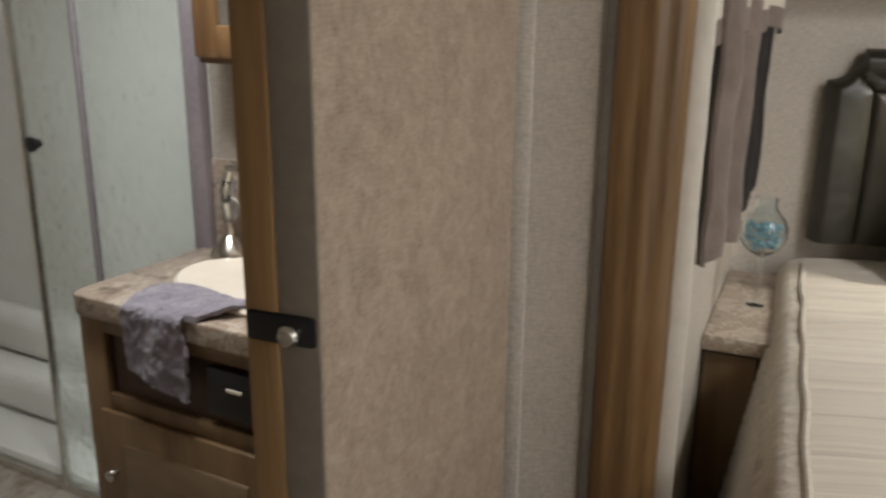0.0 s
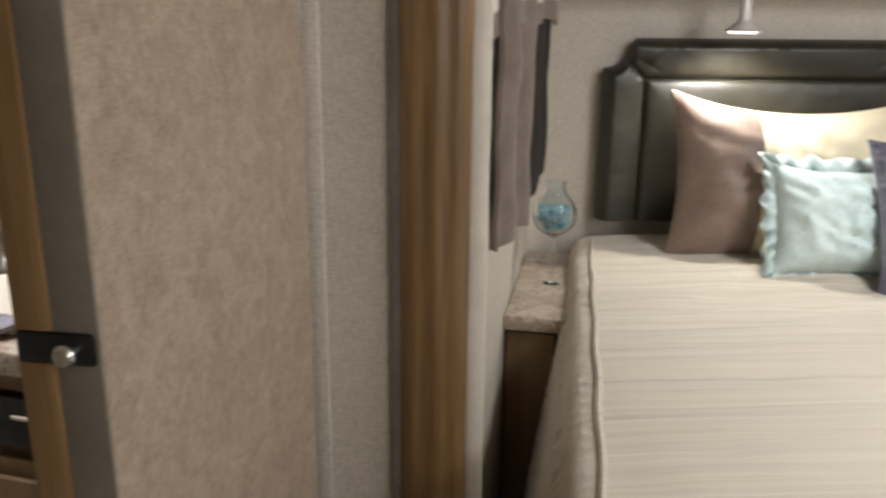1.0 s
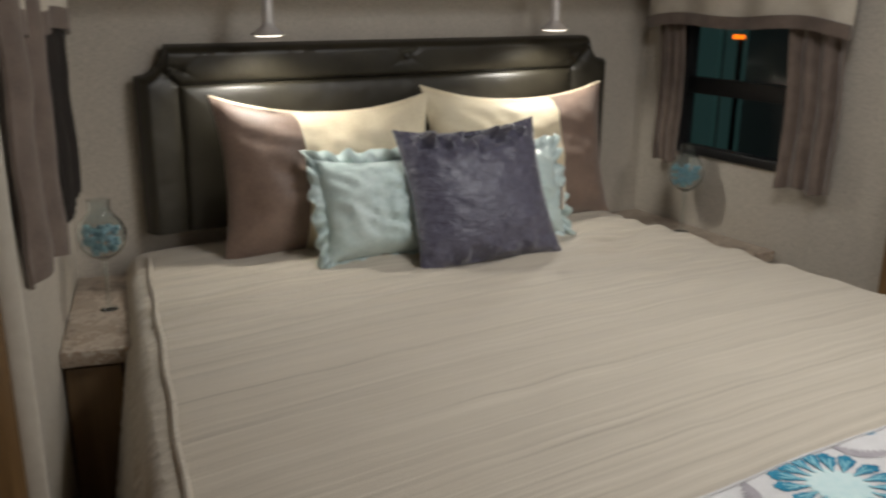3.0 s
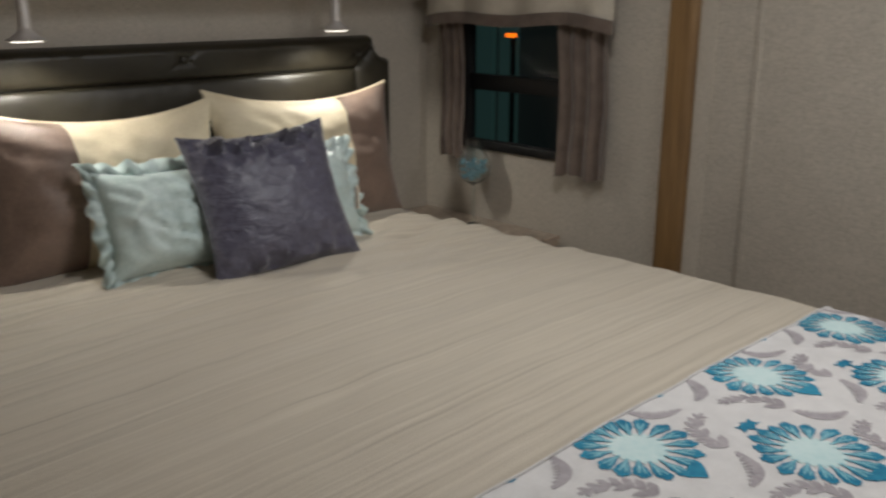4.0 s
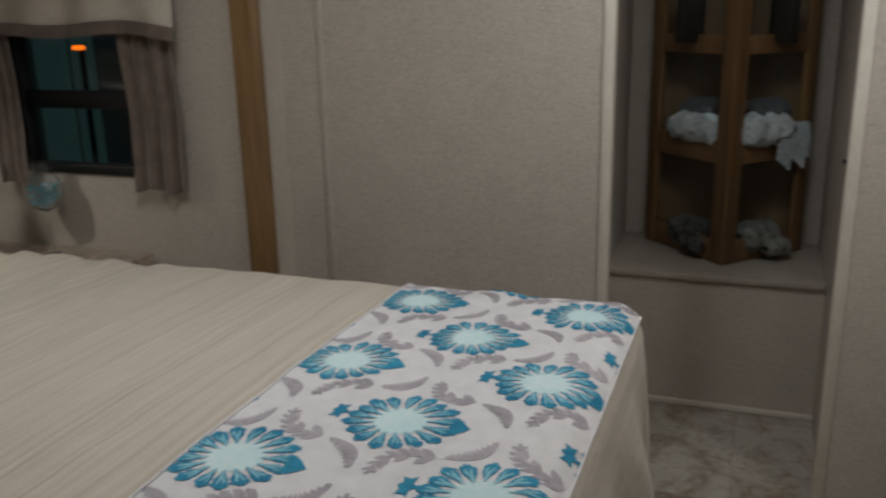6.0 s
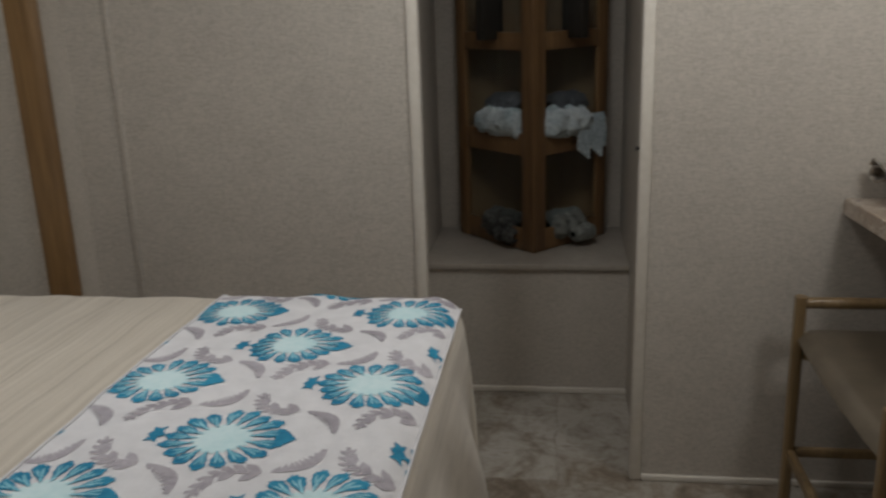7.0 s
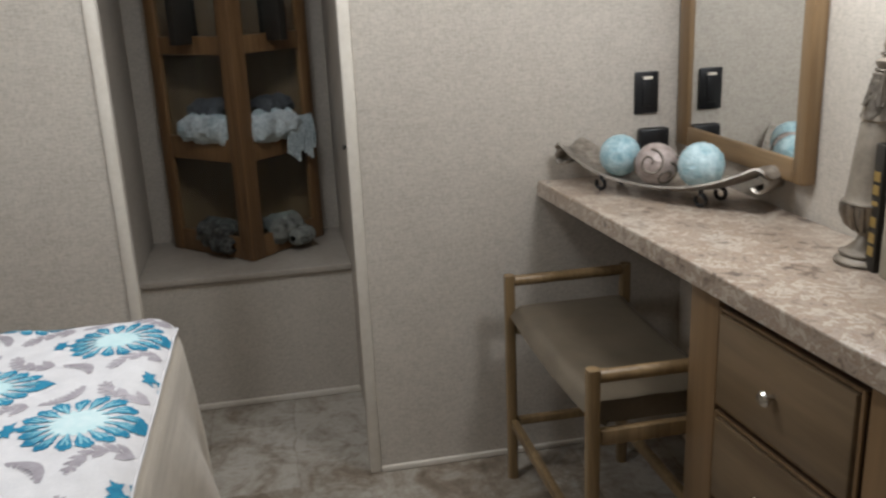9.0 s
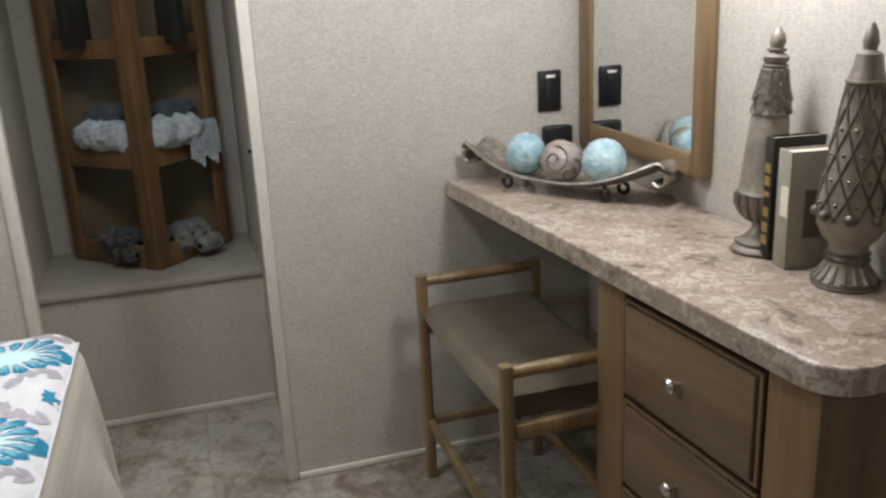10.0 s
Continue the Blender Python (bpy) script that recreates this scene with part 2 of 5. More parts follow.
def bedspread_material():
    m, nt, bs = blank("striped_bedspread")
    co = coords(nt, (0.5, 62, 12), (0, 0, 5))
    n = node(nt, "ShaderNodeTexNoise", Vector=co, Scale=1.4, Detail=5.0, Roughness=0.75)
    weave = node(nt, "ShaderNodeTexNoise", Vector=coords(nt, (1, 1, 1)), Scale=380.0, Detail=2.0)
    nt.links.new(ramp(nt, n.outputs[0], [(0.30, srgb(160, 150, 134)), (0.40, srgb(184, 174, 157)), (0.56, srgb(196, 186, 169)), (0.72, srgb(208, 199, 183))]), bs.inputs["Base Color"])
    bs.inputs["Roughness"].default_value = 0.7
    bs.inputs["Sheen Weight"].default_value = 0.25
    s = node(nt, "ShaderNodeMath", _0=n.outputs[0], _1=weave.outputs[0])
    bump(nt, bs, s.outputs[0], 0.5, 0.003)
    return m


BEDSPREAD = bedspread_material()


def glass(name, tint, rough=0.02, relief=0.0, ior=1.45):
    m, nt, bs = blank(name)
    bs.inputs["Base Color"].default_value = (*tint, 1)
    bs.inputs["Roughness"].default_value, bs.inputs["IOR"].default_value = rough, ior
    bs.inputs["Transmission Weight"].default_value = 1.0
    if relief:
        n = node(nt, "ShaderNodeTexNoise", Vector=coords(nt), Scale=38.0, Detail=4.0, Distortion=0.8)
        bump(nt, bs, n.outputs[0], relief, 0.004)
    return m


GLASS = glass("clear_glass", (0.90, 0.95, 0.96), 0.01, 0.0, 1.45)
RAIN_GLASS = glass("rippled_shower_glass", (0.88, 0.92, 0.89), 0.12, 1.0, 1.3)
WINDOW_GLASS = glass("window_glass", (0.8, 0.86, 0.86), 0.0, 0.0, 1.3)


def mirror_material():
    m, nt, bs = blank("mirror_silver")
    bs.inputs["Base Color"].default_value = (0.86, 0.87, 0.86, 1)
    bs.inputs["Metallic"].default_value, bs.inputs["Roughness"].default_value = 1.0, 0.015
    return m


MIRROR = mirror_material()


def glow(name, colour, strength):
    m, nt, bs = blank(name)
    bs.inputs["Base Color"].default_value = (*colour, 1)
    bs.inputs["Emission Color"].default_value = (*colour, 1)
    bs.inputs["Emission Strength"].default_value = strength
    return m


LAMP_GLOW = glow("lamp_disc_glow", (1.0, 0.9, 0.75), 4.0)
AMBER = glow("amber_marker_glow", (1.0, 0.17, 0.004), 2.6)
# Columns and backdrop emit faintly to stand for light in the hall.
TEAL_GLOW = glow("hall_column_glow", (0.13, 0.27, 0.235), 0.11)
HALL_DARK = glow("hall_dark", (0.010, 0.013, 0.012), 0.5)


# ---- mesh helpers ----
def part(name, bm, material, parent=None, label="", smooth=True, kind=""):
    me = bpy.data.meshes.new(name)
    bmesh.ops.recalc_face_normals(bm, faces=bm.faces)
    bm.to_mesh(me)
    bm.free()
    if smooth:
        for p in me.polygons:
            p.use_smooth = True
        me.set_sharp_from_angle(angle=radians(38))
    me.materials.append(material)
    ob = new(name, me)
    if parent is not None:
        ob.parent = parent
        if parent.data is None:
            ob.matrix_parent_inverse = parent.matrix_basis.inverted()
    if label or kind:
        tagged(ob, label, "", "", kind)
    return ob


def thing(name, place, label, category, group=""):
    ob = new(name)
    ob.empty_display_size = 0.1
    ob.matrix_basis = Matrix.Translation(place)
    return tagged(ob, label, category, group)


def solid(name, bm, material, label, kind="structure", category=""):
    return tagged(part(name, bm, material), label, category, "", kind)


def box(x0, x1, y0, y1, z0, z1, bevel=0.0, m=None, bm=None, seg=2):
    bm = bm or bmesh.new()
    made = bmesh.ops.create_cube(bm, size=1)["verts"]
    bmesh.ops.scale(bm, vec=(x1 - x0, y1 - y0, z1 - z0), verts=made)
    bmesh.ops.translate(bm, vec=((x0 + x1) / 2, (y0 + y1) / 2, (z0 + z1) / 2), verts=made)
    if bevel:
        edges = list({e for v in made for e in v.link_edges})
        made = list({v for f in bmesh.ops.bevel(bm, geom=edges, offset=bevel, segments=seg, affect="EDGES", profile=0.5)["faces"] for v in f.verts} | {v for v in made if v.is_valid})
    if m is not None:
        bmesh.ops.transform(bm, matrix=m, verts=[v for v in made if v.is_valid])
    return bm


def extrude_outline(pts, z0, z1, bevel=0.0, m=None, bm=None):
    """A slab from an outline in x, y."""
    bm = bm or bmesh.new()
    low = [bm.verts.new((x, y, z0)) for x, y in pts]
    top = [bm.verts.new((x, y, z1)) for x, y in pts]
    n = len(pts)
    faces = [bm.faces.new(low[::-1]), bm.faces.new(top)]
    for i in range(n):
        faces.append(bm.faces.new((low[i], low[(i + 1) % n], top[(i + 1) % n], top[i])))
    verts = low + top
    if bevel:
        edges = [e for f in faces[:2] for e in f.edges]
        made = bmesh.ops.bevel(bm, geom=edges, offset=bevel, segments=3, affect="EDGES", profile=0.5)
        verts = list(bm.verts)
    if m is not None:
        bmesh.ops.transform(bm, matrix=m, verts=[v for v in verts if v.is_valid])
    return bm


def lathe(profile, seg=28, m=None, bm=None):
    """A turned solid from (radius, height) pairs, from the bottom up."""
    bm = bm or bmesh.new()
    rings = []
    for r, z in profile:
        if r < 1e-5:
            rings.append([bm.verts.new((0, 0, z))])
        else:
            rings.append([bm.verts.new((r * math.cos(2 * math.pi * i / seg), r * math.sin(2 * math.pi * i / seg), z)) for i in range(seg)])
    for a, b in zip(rings, rings[1:]):
        for i in range(seg):
            j = (i + 1) % seg
            if len(a) == 1 and len(b) == 1:
                continue
            if len(a) == 1:
                bm.faces.new((a[0], b[j], b[i]))
            elif len(b) == 1:
                bm.faces.new((a[i], a[j], b[0]))
            else:
                bm.faces.new((a[i], a[j], b[j], b[i]))
    if len(rings[0]) > 1:
        bm.faces.new(rings[0][::-1])
    if len(rings[-1]) > 1:
        bm.faces.new(rings[-1])
    if m is not None:
        bmesh.ops.transform(bm, matrix=m, verts=[v for ring in rings for v in ring])
    return bm


def tube(points, radius, seg=10, bm=None):
    """A round bar along points; radius may be a list."""
    bm = bm or bmesh.new()
    pts = [Vector(p) for p in points]
    rad = radius if isinstance(radius, (list, tuple)) else [radius] * len(pts)
    rings, side = [], None
    for i, p in enumerate(pts):
        d = (pts[min(i + 1, len(pts) - 1)] - pts[max(i - 1, 0)]).normalized()
        if side is None:
            side = d.orthogonal().normalized()
        side = (side - d * side.dot(d)).normalized()
        up = d.cross(side)
        rings.append([bm.verts.new(p + (side * math.cos(2 * math.pi * k / seg) + up * math.sin(2 * math.pi * k / seg)) * rad[i]) for k in range(seg)])
    for a, b in zip(rings, rings[1:]):
        for k in range(seg):
            bm.faces.new((a[k], a[(k + 1) % seg], b[(k + 1) % seg], b[k]))
    bm.faces.new(rings[0][::-1])
    bm.faces.new(rings[-1])
    return bm


def sheet(fn, nu, nv, thick=0.0, bm=None):
    """A surface from fn(u, v) over the unit square; with thick it is a closed sheet, pushed back along its normal."""
    bm = bm or bmesh.new()
    grid = [[Vector(fn(i / nu, j / nv)) for j in range(nv + 1)] for i in range(nu + 1)]
    front = [[bm.verts.new(p) for p in row] for row in grid]
    for i in range(nu):
        for j in range(nv):
            bm.faces.new((front[i][j], front[i + 1][j], front[i + 1][j + 1], front[i][j + 1]))
    if thick:
        bmesh.ops.recalc_face_normals(bm, faces=bm.faces)
        bm.normal_update()
        geom = bmesh.ops.solidify(bm, geom=list(bm.faces), thickness=thick)
    return bm

# ---- structure ----
EAST = 2.34      # face of the wardrobe wall
MAIN = 1.38      # face of the wall that holds the bed recess
HEAD = 2.44      # wall behind the headboard
SOUTH = -1.20    # wall behind the vanity
LEFT_TURN = math.degrees(math.atan2(0.235, 1.06))
LEFTW = Matrix.Translation((-0.035, MAIN, 0)) @ pose(0, 0, 0, 0, 0, -LEFT_TURN)   # local y runs along the wall, x into the room
BATH = Matrix.Translation((-1.179, 1.494, 0)) @ pose(0, 0, 0, 0, 0, -17)

VINYL = vinyl_material()
solid("floor", box(-2.6, 3.6, -2.0, 3.2, -0.05, 0.0), VINYL, "worn stone-look vinyl floor in brown and grey")
solid("ceiling", box(-2.6, 3.6, -2.0, 3.2, 2.1, 2.14), CEILING, "plain pale ceiling panels")
solid("wall_north", box(-0.2, 2.4, HEAD, HEAD + 0.04, 0, 2.1), WALLPAPER, "greige linen-look wall behind the headboard")

# slide-out side wall with its window opening, in the wall's own frame
def wall_with_hole(y0, y1, hy0, hy1, hz0, hz1, x0, x1, m=None):
    bm = box(x0, x1, y0, hy0, 0, 2.1)
    box(x0, x1, hy1, y1, 0, 2.1, bm=bm)
    box(x0, x1, hy0, hy1, 0, hz0, bm=bm)
    box(x0, x1, hy0, hy1, hz1, 2.1, bm=bm)
    if m is not None:
        bmesh.ops.transform(bm, matrix=m, verts=bm.verts)
    return bm


solid("wall_west_recess", wall_with_hole(0.0, 1.12, 0.42, 0.80, 0.95, 1.75, -0.03, 0.0, LEFTW), WALLPAPER, "greige linen-look side wall of the bed recess")
RIGHT = 2.17
solid("wall_east_recess", wall_with_hole(MAIN, HEAD, 1.74, 2.25, 0.90, 1.75, RIGHT, RIGHT + 0.03), WALLPAPER, "greige linen-look wall with a small dark window")
solid("wall_main_east", box(2.205, EAST, MAIN, MAIN + 0.04, 0, 2.1), WALLPAPER, "narrow greige wall beside the bed recess")
solid("wall_main_west", box(-0.30, -0.142, MAIN, MAIN + 0.04, 0, 2.1), WALLPAPER, "narrow greige wall beside the oak post")
solid("wall_recess_top", box(-0.3, 2.34, MAIN + 0.002, MAIN + 0.04, 1.95, 2.1), WALLPAPER, "greige header over the bed recess")


def post(x0, x1):
    """Fluted oak casing with a rounded face."""
    pts = []
    n = 24
    for i in range(n + 1):
        u = i / n
        flute = 0.0016 * math.cos(u * 6 * math.pi)
        pts.append((x0 + (x1 - x0) * u, MAIN - 0.012 - 0.016 * math.sin(math.pi * u) ** 0.6 + flute))
    pts += [(x1, MAIN + 0.05), (x0, MAIN + 0.05)]
    return extrude_outline(pts, 0, 1.95)


solid("trim_west_post", post(-0.141, -0.033), OAK, "ribbed oak casing at the bed recess")
solid("trim_east_post", post(2.158, 2.207), OAK, "ribbed oak casing at the bed recess")
solid("trim_recess_edge", box(-0.033, -0.003, MAIN - 0.006, MAIN + 0.05, 0, 1.95, 0.003), WHITE_TRIM, "cream edge strip beside the oak casing")

# The post's soft shade on the wall, put in as a thin dark strip.
solid("trim_shade_west", box(-0.160, -0.141, MAIN - 0.010, MAIN, 0, 1.95, 0.004), SHADE_GREY, "dark grey strip standing for the shade beside the oak casing")

# wardrobe wall, its opening, and the niche behind
solid("wall_east_left", box(EAST, EAST + 0.03, 0.405, MAIN, 0, 2.1), WALLPAPER, "greige linen-look sliding panel beside the bed")
solid("wall_east_right", box(EAST, EAST + 0.03, SOUTH, -0.245, 0, 2.1), WALLPAPER, "greige linen-look wall beside the vanity")
solid("trim_opening_left", box(EAST - 0.008, EAST + 0.034, 0.375, 0.405, 0, 2.1, 0.004), WHITE_TRIM, "cream edge strip of the wardrobe opening")
solid("trim_opening_right", box(EAST - 0.006, EAST + 0.034, -0.245, -0.213, 0, 2.1, 0.004), WHITE_TRIM, "cream edge strip of the wardrobe opening")
solid("trim_panel_joint", box(EAST - 0.006, EAST, 1.235, 1.25, 0, 2.1, 0.002), WALLPAPER, "narrow joint strip on the wall panel")
solid("wall_niche_left", box(EAST + 0.034, 3.42, 0.475, 0.50, 0, 2.1), WALLPAPER, "greige side wall of the wardrobe niche")
solid("wall_niche_right", box(EAST + 0.034, 3.42, -0.27, -0.245, 0, 2.1), WALLPAPER, "greige side wall of the wardrobe niche")
solid("wall_niche_back", box(3.42, 3.45, -0.27, 0.50, 0, 2.1), WALLPAPER, "greige back wall of the wardrobe niche")
solid("wall_niche_base", box(2.92, 2.945, -0.245, 0.475, 0, 0.468), WALLPAPER, "greige front of the raised wardrobe floor")
solid("trim_niche_ledge", box(2.905, 3.42, -0.245, 0.475, 0.47, 0.492, 0.004), plain("pale_laminate", srgb(150, 142, 130), srgb(168, 160, 148), 0.4, scale=60), "pale laminate ledge in the wardrobe niche")
solid("baseboard_niche", box(2.906, 2.92, -0.245, 0.475, 0, 0.022, 0.004), WHITE_TRIM, "thin cream strip at the floor")
solid("baseboard_east", box(EAST - 0.012, EAST, SOUTH, -0.247, 0, 0.02, 0.004), WHITE_TRIM, "thin cream strip at the floor")
solid("wall_south", box(-2.6, EAST + 0.03, SOUTH - 0.04, SOUTH, 0, 2.1), WALLPAPER, "greige linen-look wall behind the vanity")
solid("wall_west", box(-2.6, -2.56, -2.0, 3.2, 0, 2.1), WALLPAPER, "plain greige wall closing the hall")
solid("wall_bath_back", box(-1.6, 0.68, 0.775, 0.80, 0, 2.1, m=BATH), ACRYLIC, "white shower back wall")
solid("wall_bath_mirror", box(0.03, 0.78, 0.405, 0.43, 0, 2.1, m=BATH), WALLPAPER, "greige wall behind the bathroom basin")
solid("wall_bath_side", box(-0.335, -0.305, MAIN + 0.04, 2.5, 0, 2.1), WALLPAPER, "greige bathroom side wall")

# ---- bed ----
# bed plan: the left edge leans out towards the foot
FOOT, HEADY = 0.206, 2.36
BED_R = 1.845
TOP = 0.765
ROUND = 0.075


def left_edge(y):
    return -0.074 + 0.177 * (y - FOOT) if y < 2.4 else 0.31


def cloth(px, py, lift=0.0, flare=0.02):
    """A place on the bedspread: px, py run over the flat cloth, past the edges it hangs down."""
    ex0, ex1, ey0, ey1 = left_edge(py) + ROUND, BED_R - ROUND, FOOT + ROUND, HEADY
    r = ROUND
    ix, iy = min(max(px, ex0), ex1), min(max(py, ey0), ey1)
    dx, dy = px - ix, py - iy
    d = math.hypot(dx, dy)
    fold = 0.005 * noise.noise(Vector((px * 2.5, py * 9, 0.3))) + 0.004 * noise.noise(Vector((px * 9, py * 14, 5.0)))
    fold += 0.013 * max(0.0, 1 - abs(py - 1.95) / 0.55) * noise.noise(Vector((px * 5 + py * 3, py * 22, 2.0)))
    crown = 0.024 * (1 - ((ix - 0.9) / 0.95) ** 2) - 0.012 * max(0.0, (iy - 1.2) / 1.2)
    if px > 1.2 and py > 1.3:
        fold += 0.016 * min(1.0, (px - 1.2) / 0.3) * min(1.0, (py - 1.3) / 0.3) * noise.noise(Vector((px * 4 + py * 2, py * 17 - px * 4, 8.0)))
    over = left_edge(py) + 0.055 - px
    if over > 0 and lift < 0.003:
        fold += 0.011 * abs(math.sin((py * 0.8 + px * 0.9) * 88)) ** 0.7 * min(1.0, over / 0.03)
    zt = TOP - 0.012 + crown + fold + lift
    if d < 1e-6:
        return Vector((ix, iy, zt))
    ux, uy = dx / d, dy / d
    rr = r + lift
    quarter = r * math.pi / 2
    if d < quarter:
        a = d / r
        return Vector((ix + ux * rr * math.sin(a), iy + uy * rr * math.sin(a), zt - r + r * math.cos(a)))
    drop = d - quarter
    wave = 0.012 * math.sin((px * 17 + py * 15)) * min(1, drop / 0.2)
    quilt = 0.011 * abs(math.sin((py * 0.8 + px * 0.9) * 88)) ** 0.7
    if ux < -0.5:
        flare, wave = 0.042, quilt
    out = rr + flare * min(1.6, drop / 0.26) + wave
    return Vector((ix + ux * out, iy + uy * out, zt - r - drop))


bed = thing("bed", (0.95, 1.3, 0), "queen bed with a striped beige bedspread in a recess", "bed")
part("bed_base", box(0.22, 1.74, 0.34, 2.40, 0.0, 0.42, 0.01), DARK_WOOD, bed, "dark wooden base hidden by the bedspread")
part("mattress", box(0.27, 1.74, 0.34, 2.38, 0.425, 0.66, 0.05, seg=3), CREAM, bed)
HANG = 0.56
nx, ny = 170, 320
spread = bmesh.new()
rows_v = []
for i in range(nx + 1):
    row = []
    for j in range(ny + 1):
        py = (FOOT - HANG) + (HEADY + 0.02 - FOOT + HANG) * j / ny
        x0, x1 = left_edge(max(py, FOOT)) - HANG, BED_R + HANG
        row.append(spread.verts.new(cloth(x0 + (x1 - x0) * i / nx, py)))
    rows_v.append(row)
for i in range(nx):
    for j in range(ny):
        spread.faces.new((rows_v[i][j], rows_v[i + 1][j], rows_v[i + 1][j + 1], rows_v[i][j + 1]))
bedspread = part("bedspread", spread, BEDSPREAD, bed, "striped beige quilted bedspread")
mod = bedspread.modifiers.new("thickness", "SOLIDIFY")
mod.thickness, mod.offset = 0.008, -1
piping = [cloth(left_edge(y) + 0.060 + 0.002 * math.sin(y * 23), y, 0.004) for y in np.linspace(0.3, 2.3, 60)]
part("piping", tube(piping, 0.006, 6), BEDSPREAD, bedspread)

# runner across the foot of the bed
RY0, RY1 = 0.208, 0.765
RX0, RX1 = -0.18, BED_R + 0.03


def runner_at(x, y, lift=0.006):
    return cloth(x, y, lift)


runner = thing("bed_runner", (0.9, 0.5, 0.78), "white bed runner with teal medallions and grey leaves", "bed runner")
cloth_part = part("cloth", sheet(lambda u, v: runner_at(RX0 + (RX1 - RX0) * u, RY0 + (RY1 - RY0) * v), 300, 90), RUNNER, runner)
mod = cloth_part.modifiers.new("thickness", "SOLIDIFY")
mod.thickness, mod.offset = 0.004, -1
for yy in (RY0 + 0.004, RY1 - 0.004):
    part("hem", tube([runner_at(x, yy, 0.008) for x in np.linspace(RX0, RX1, 90)], 0.0022, 6), RUNNER, cloth_part)


def printed(shapes, lift, centre, turn, scale):
    """Flat printed shapes, each an outline round its own middle, laid on the runner."""
    bm = bmesh.new()
    c, s = math.cos(turn), math.sin(turn)
    for pts in shapes:
        world_pts = []
        ok = True
        for x, y in pts:
            X, Y = centre[0] + scale * (x * c - y * s), centre[1] + scale * (x * s + y * c)
            if not (RX0 + 0.003 < X < RX1 - 0.003):
                ok = False
            Y = min(max(Y, RY0 + 0.004), RY1 - 0.004)
            world_pts.append((X, Y))
        if not ok or max(p[1] for p in world_pts) - min(p[1] for p in world_pts) < 0.0006:
            continue
        mx, my = sum(p[0] for p in world_pts) / len(world_pts), sum(p[1] for p in world_pts) / len(world_pts)
        mid = bm.verts.new(runner_at(mx, my, lift))
        last = None
        for part_way in (0.5, 1.0):
            ring = [bm.verts.new(runner_at(mx + (X - mx) * part_way, my + (Y - my) * part_way, lift)) for X, Y in world_pts]
            for q in range(len(ring)):
                w = (q + 1) % len(ring)
                bm.faces.new((mid, ring[q], ring[w]) if last is None else (last[q], ring[q], ring[w], last[w]))
            last = ring
    return bm


def medallion(cx, cy):
    """A damask flower: separate toothed petals round a rayed pale middle, drawn out to a tip at the foot side and a small sprig at the head side."""
    rng = random.Random(int(cx * 1000) + int(cy * 7000))
    petals, streaks, rays = [], [], []
    n = 17
    heart = []
    for k in range(n):
        a = 2 * math.pi * (k + 0.5) / n - math.pi / 2
        down = max(0.0, -math.sin(a))
        R = (0.090 + 0.010 * down ** 4 - 0.006 * max(0.0, math.sin(a)) ** 3) * (1 + 0.05 * rng.uniform(-1, 1))
        w = 0.0134 * (1 + 0.08 * rng.uniform(-1, 1))
        bend = 0.16 * math.cos(a) * (1 if math.sin(a) < 0.3 else -0.5)
        def turned(pts, c=math.cos(a), q=math.sin(a), bend=bend, R=R):
            out = []
            for r, side in pts:
                side += bend * R * (r / R - 0.4) ** 2 * -1.2
                out.append((r * c - side * q, r * q + side * c))
            return out
        petals.append(turned([(0.42 * R, -0.10 * w), (0.60 * R, -0.40 * w), (0.72 * R, -0.80 * w), (0.80 * R, -0.74 * w), (0.85 * R, -0.98 * w), (0.92 * R, -0.76 * w), (0.93 * R, -0.48 * w), (1.01 * R, -0.34 * w), (0.99 * R, 0.02 * w), (1.03 * R, 0.22 * w), (0.95 * R, 0.46 * w), (0.96 * R, 0.72 * w), (0.86 * R, 1.0 * w), (0.80 * R, 0.76 * w), (0.72 * R, 0.80 * w), (0.60 * R, 0.42 * w), (0.46 * R, 0.10 * w)]))
        streaks.append(turned([(0.42 * R, -0.16 * w), (0.66 * R, -0.22 * w), (0.84 * R, -0.40 * w), (0.86 * R, -0.22 * w), (0.70 * R, 0.08 * w), (0.44 * R, 0.18 * w)]))
        rays.append(turned([(0.60 * R, 0.16 * w), (0.76 * R, 0.20 * w), (0.88 * R, 0.42 * w), (0.80 * R, 0.52 * w), (0.66 * R, 0.36 * w)]))
        for r, off in ((0.52, -0.5), (0.42, 0.0)):
            heart.append((R * r * math.cos(a + off * 2 * math.pi / n), R * r * math.sin(a + off * 2 * math.pi / n)))
    # tip towards the foot, sprig towards the head
    petals.append([(0.0, -0.118), (0.017, -0.103), (0.028, -0.088), (0.012, -0.090), (0.0, -0.083), (-0.012, -0.090), (-0.028, -0.088), (-0.017, -0.103)])
    petals.append([(0.0, 0.114), (0.010, 0.108), (0.022, 0.112), (0.020, 0.100), (0.028, 0.092), (0.010, 0.094), (0.0, 0.084), (-0.010, 0.094), (-0.026, 0.091), (-0.019, 0.101), (-0.022, 0.112), (-0.009, 0.107)])
    part("medallion", printed(petals, 0.0072, (cx, cy), 0.0, 1.0), TEAL, cloth_part, "teal printed medallion", kind="stuff")
    part("ring", printed(streaks + rays, 0.0076, (cx, cy), 0.0, 1.0), LIGHT_TEAL, cloth_part, "lighter teal shading of the print", kind="stuff")
    part("heart", printed([heart], 0.0068, (cx, cy), 0.0, 1.0), PALE_AQUA, cloth_part, "pale aqua centre of the print")


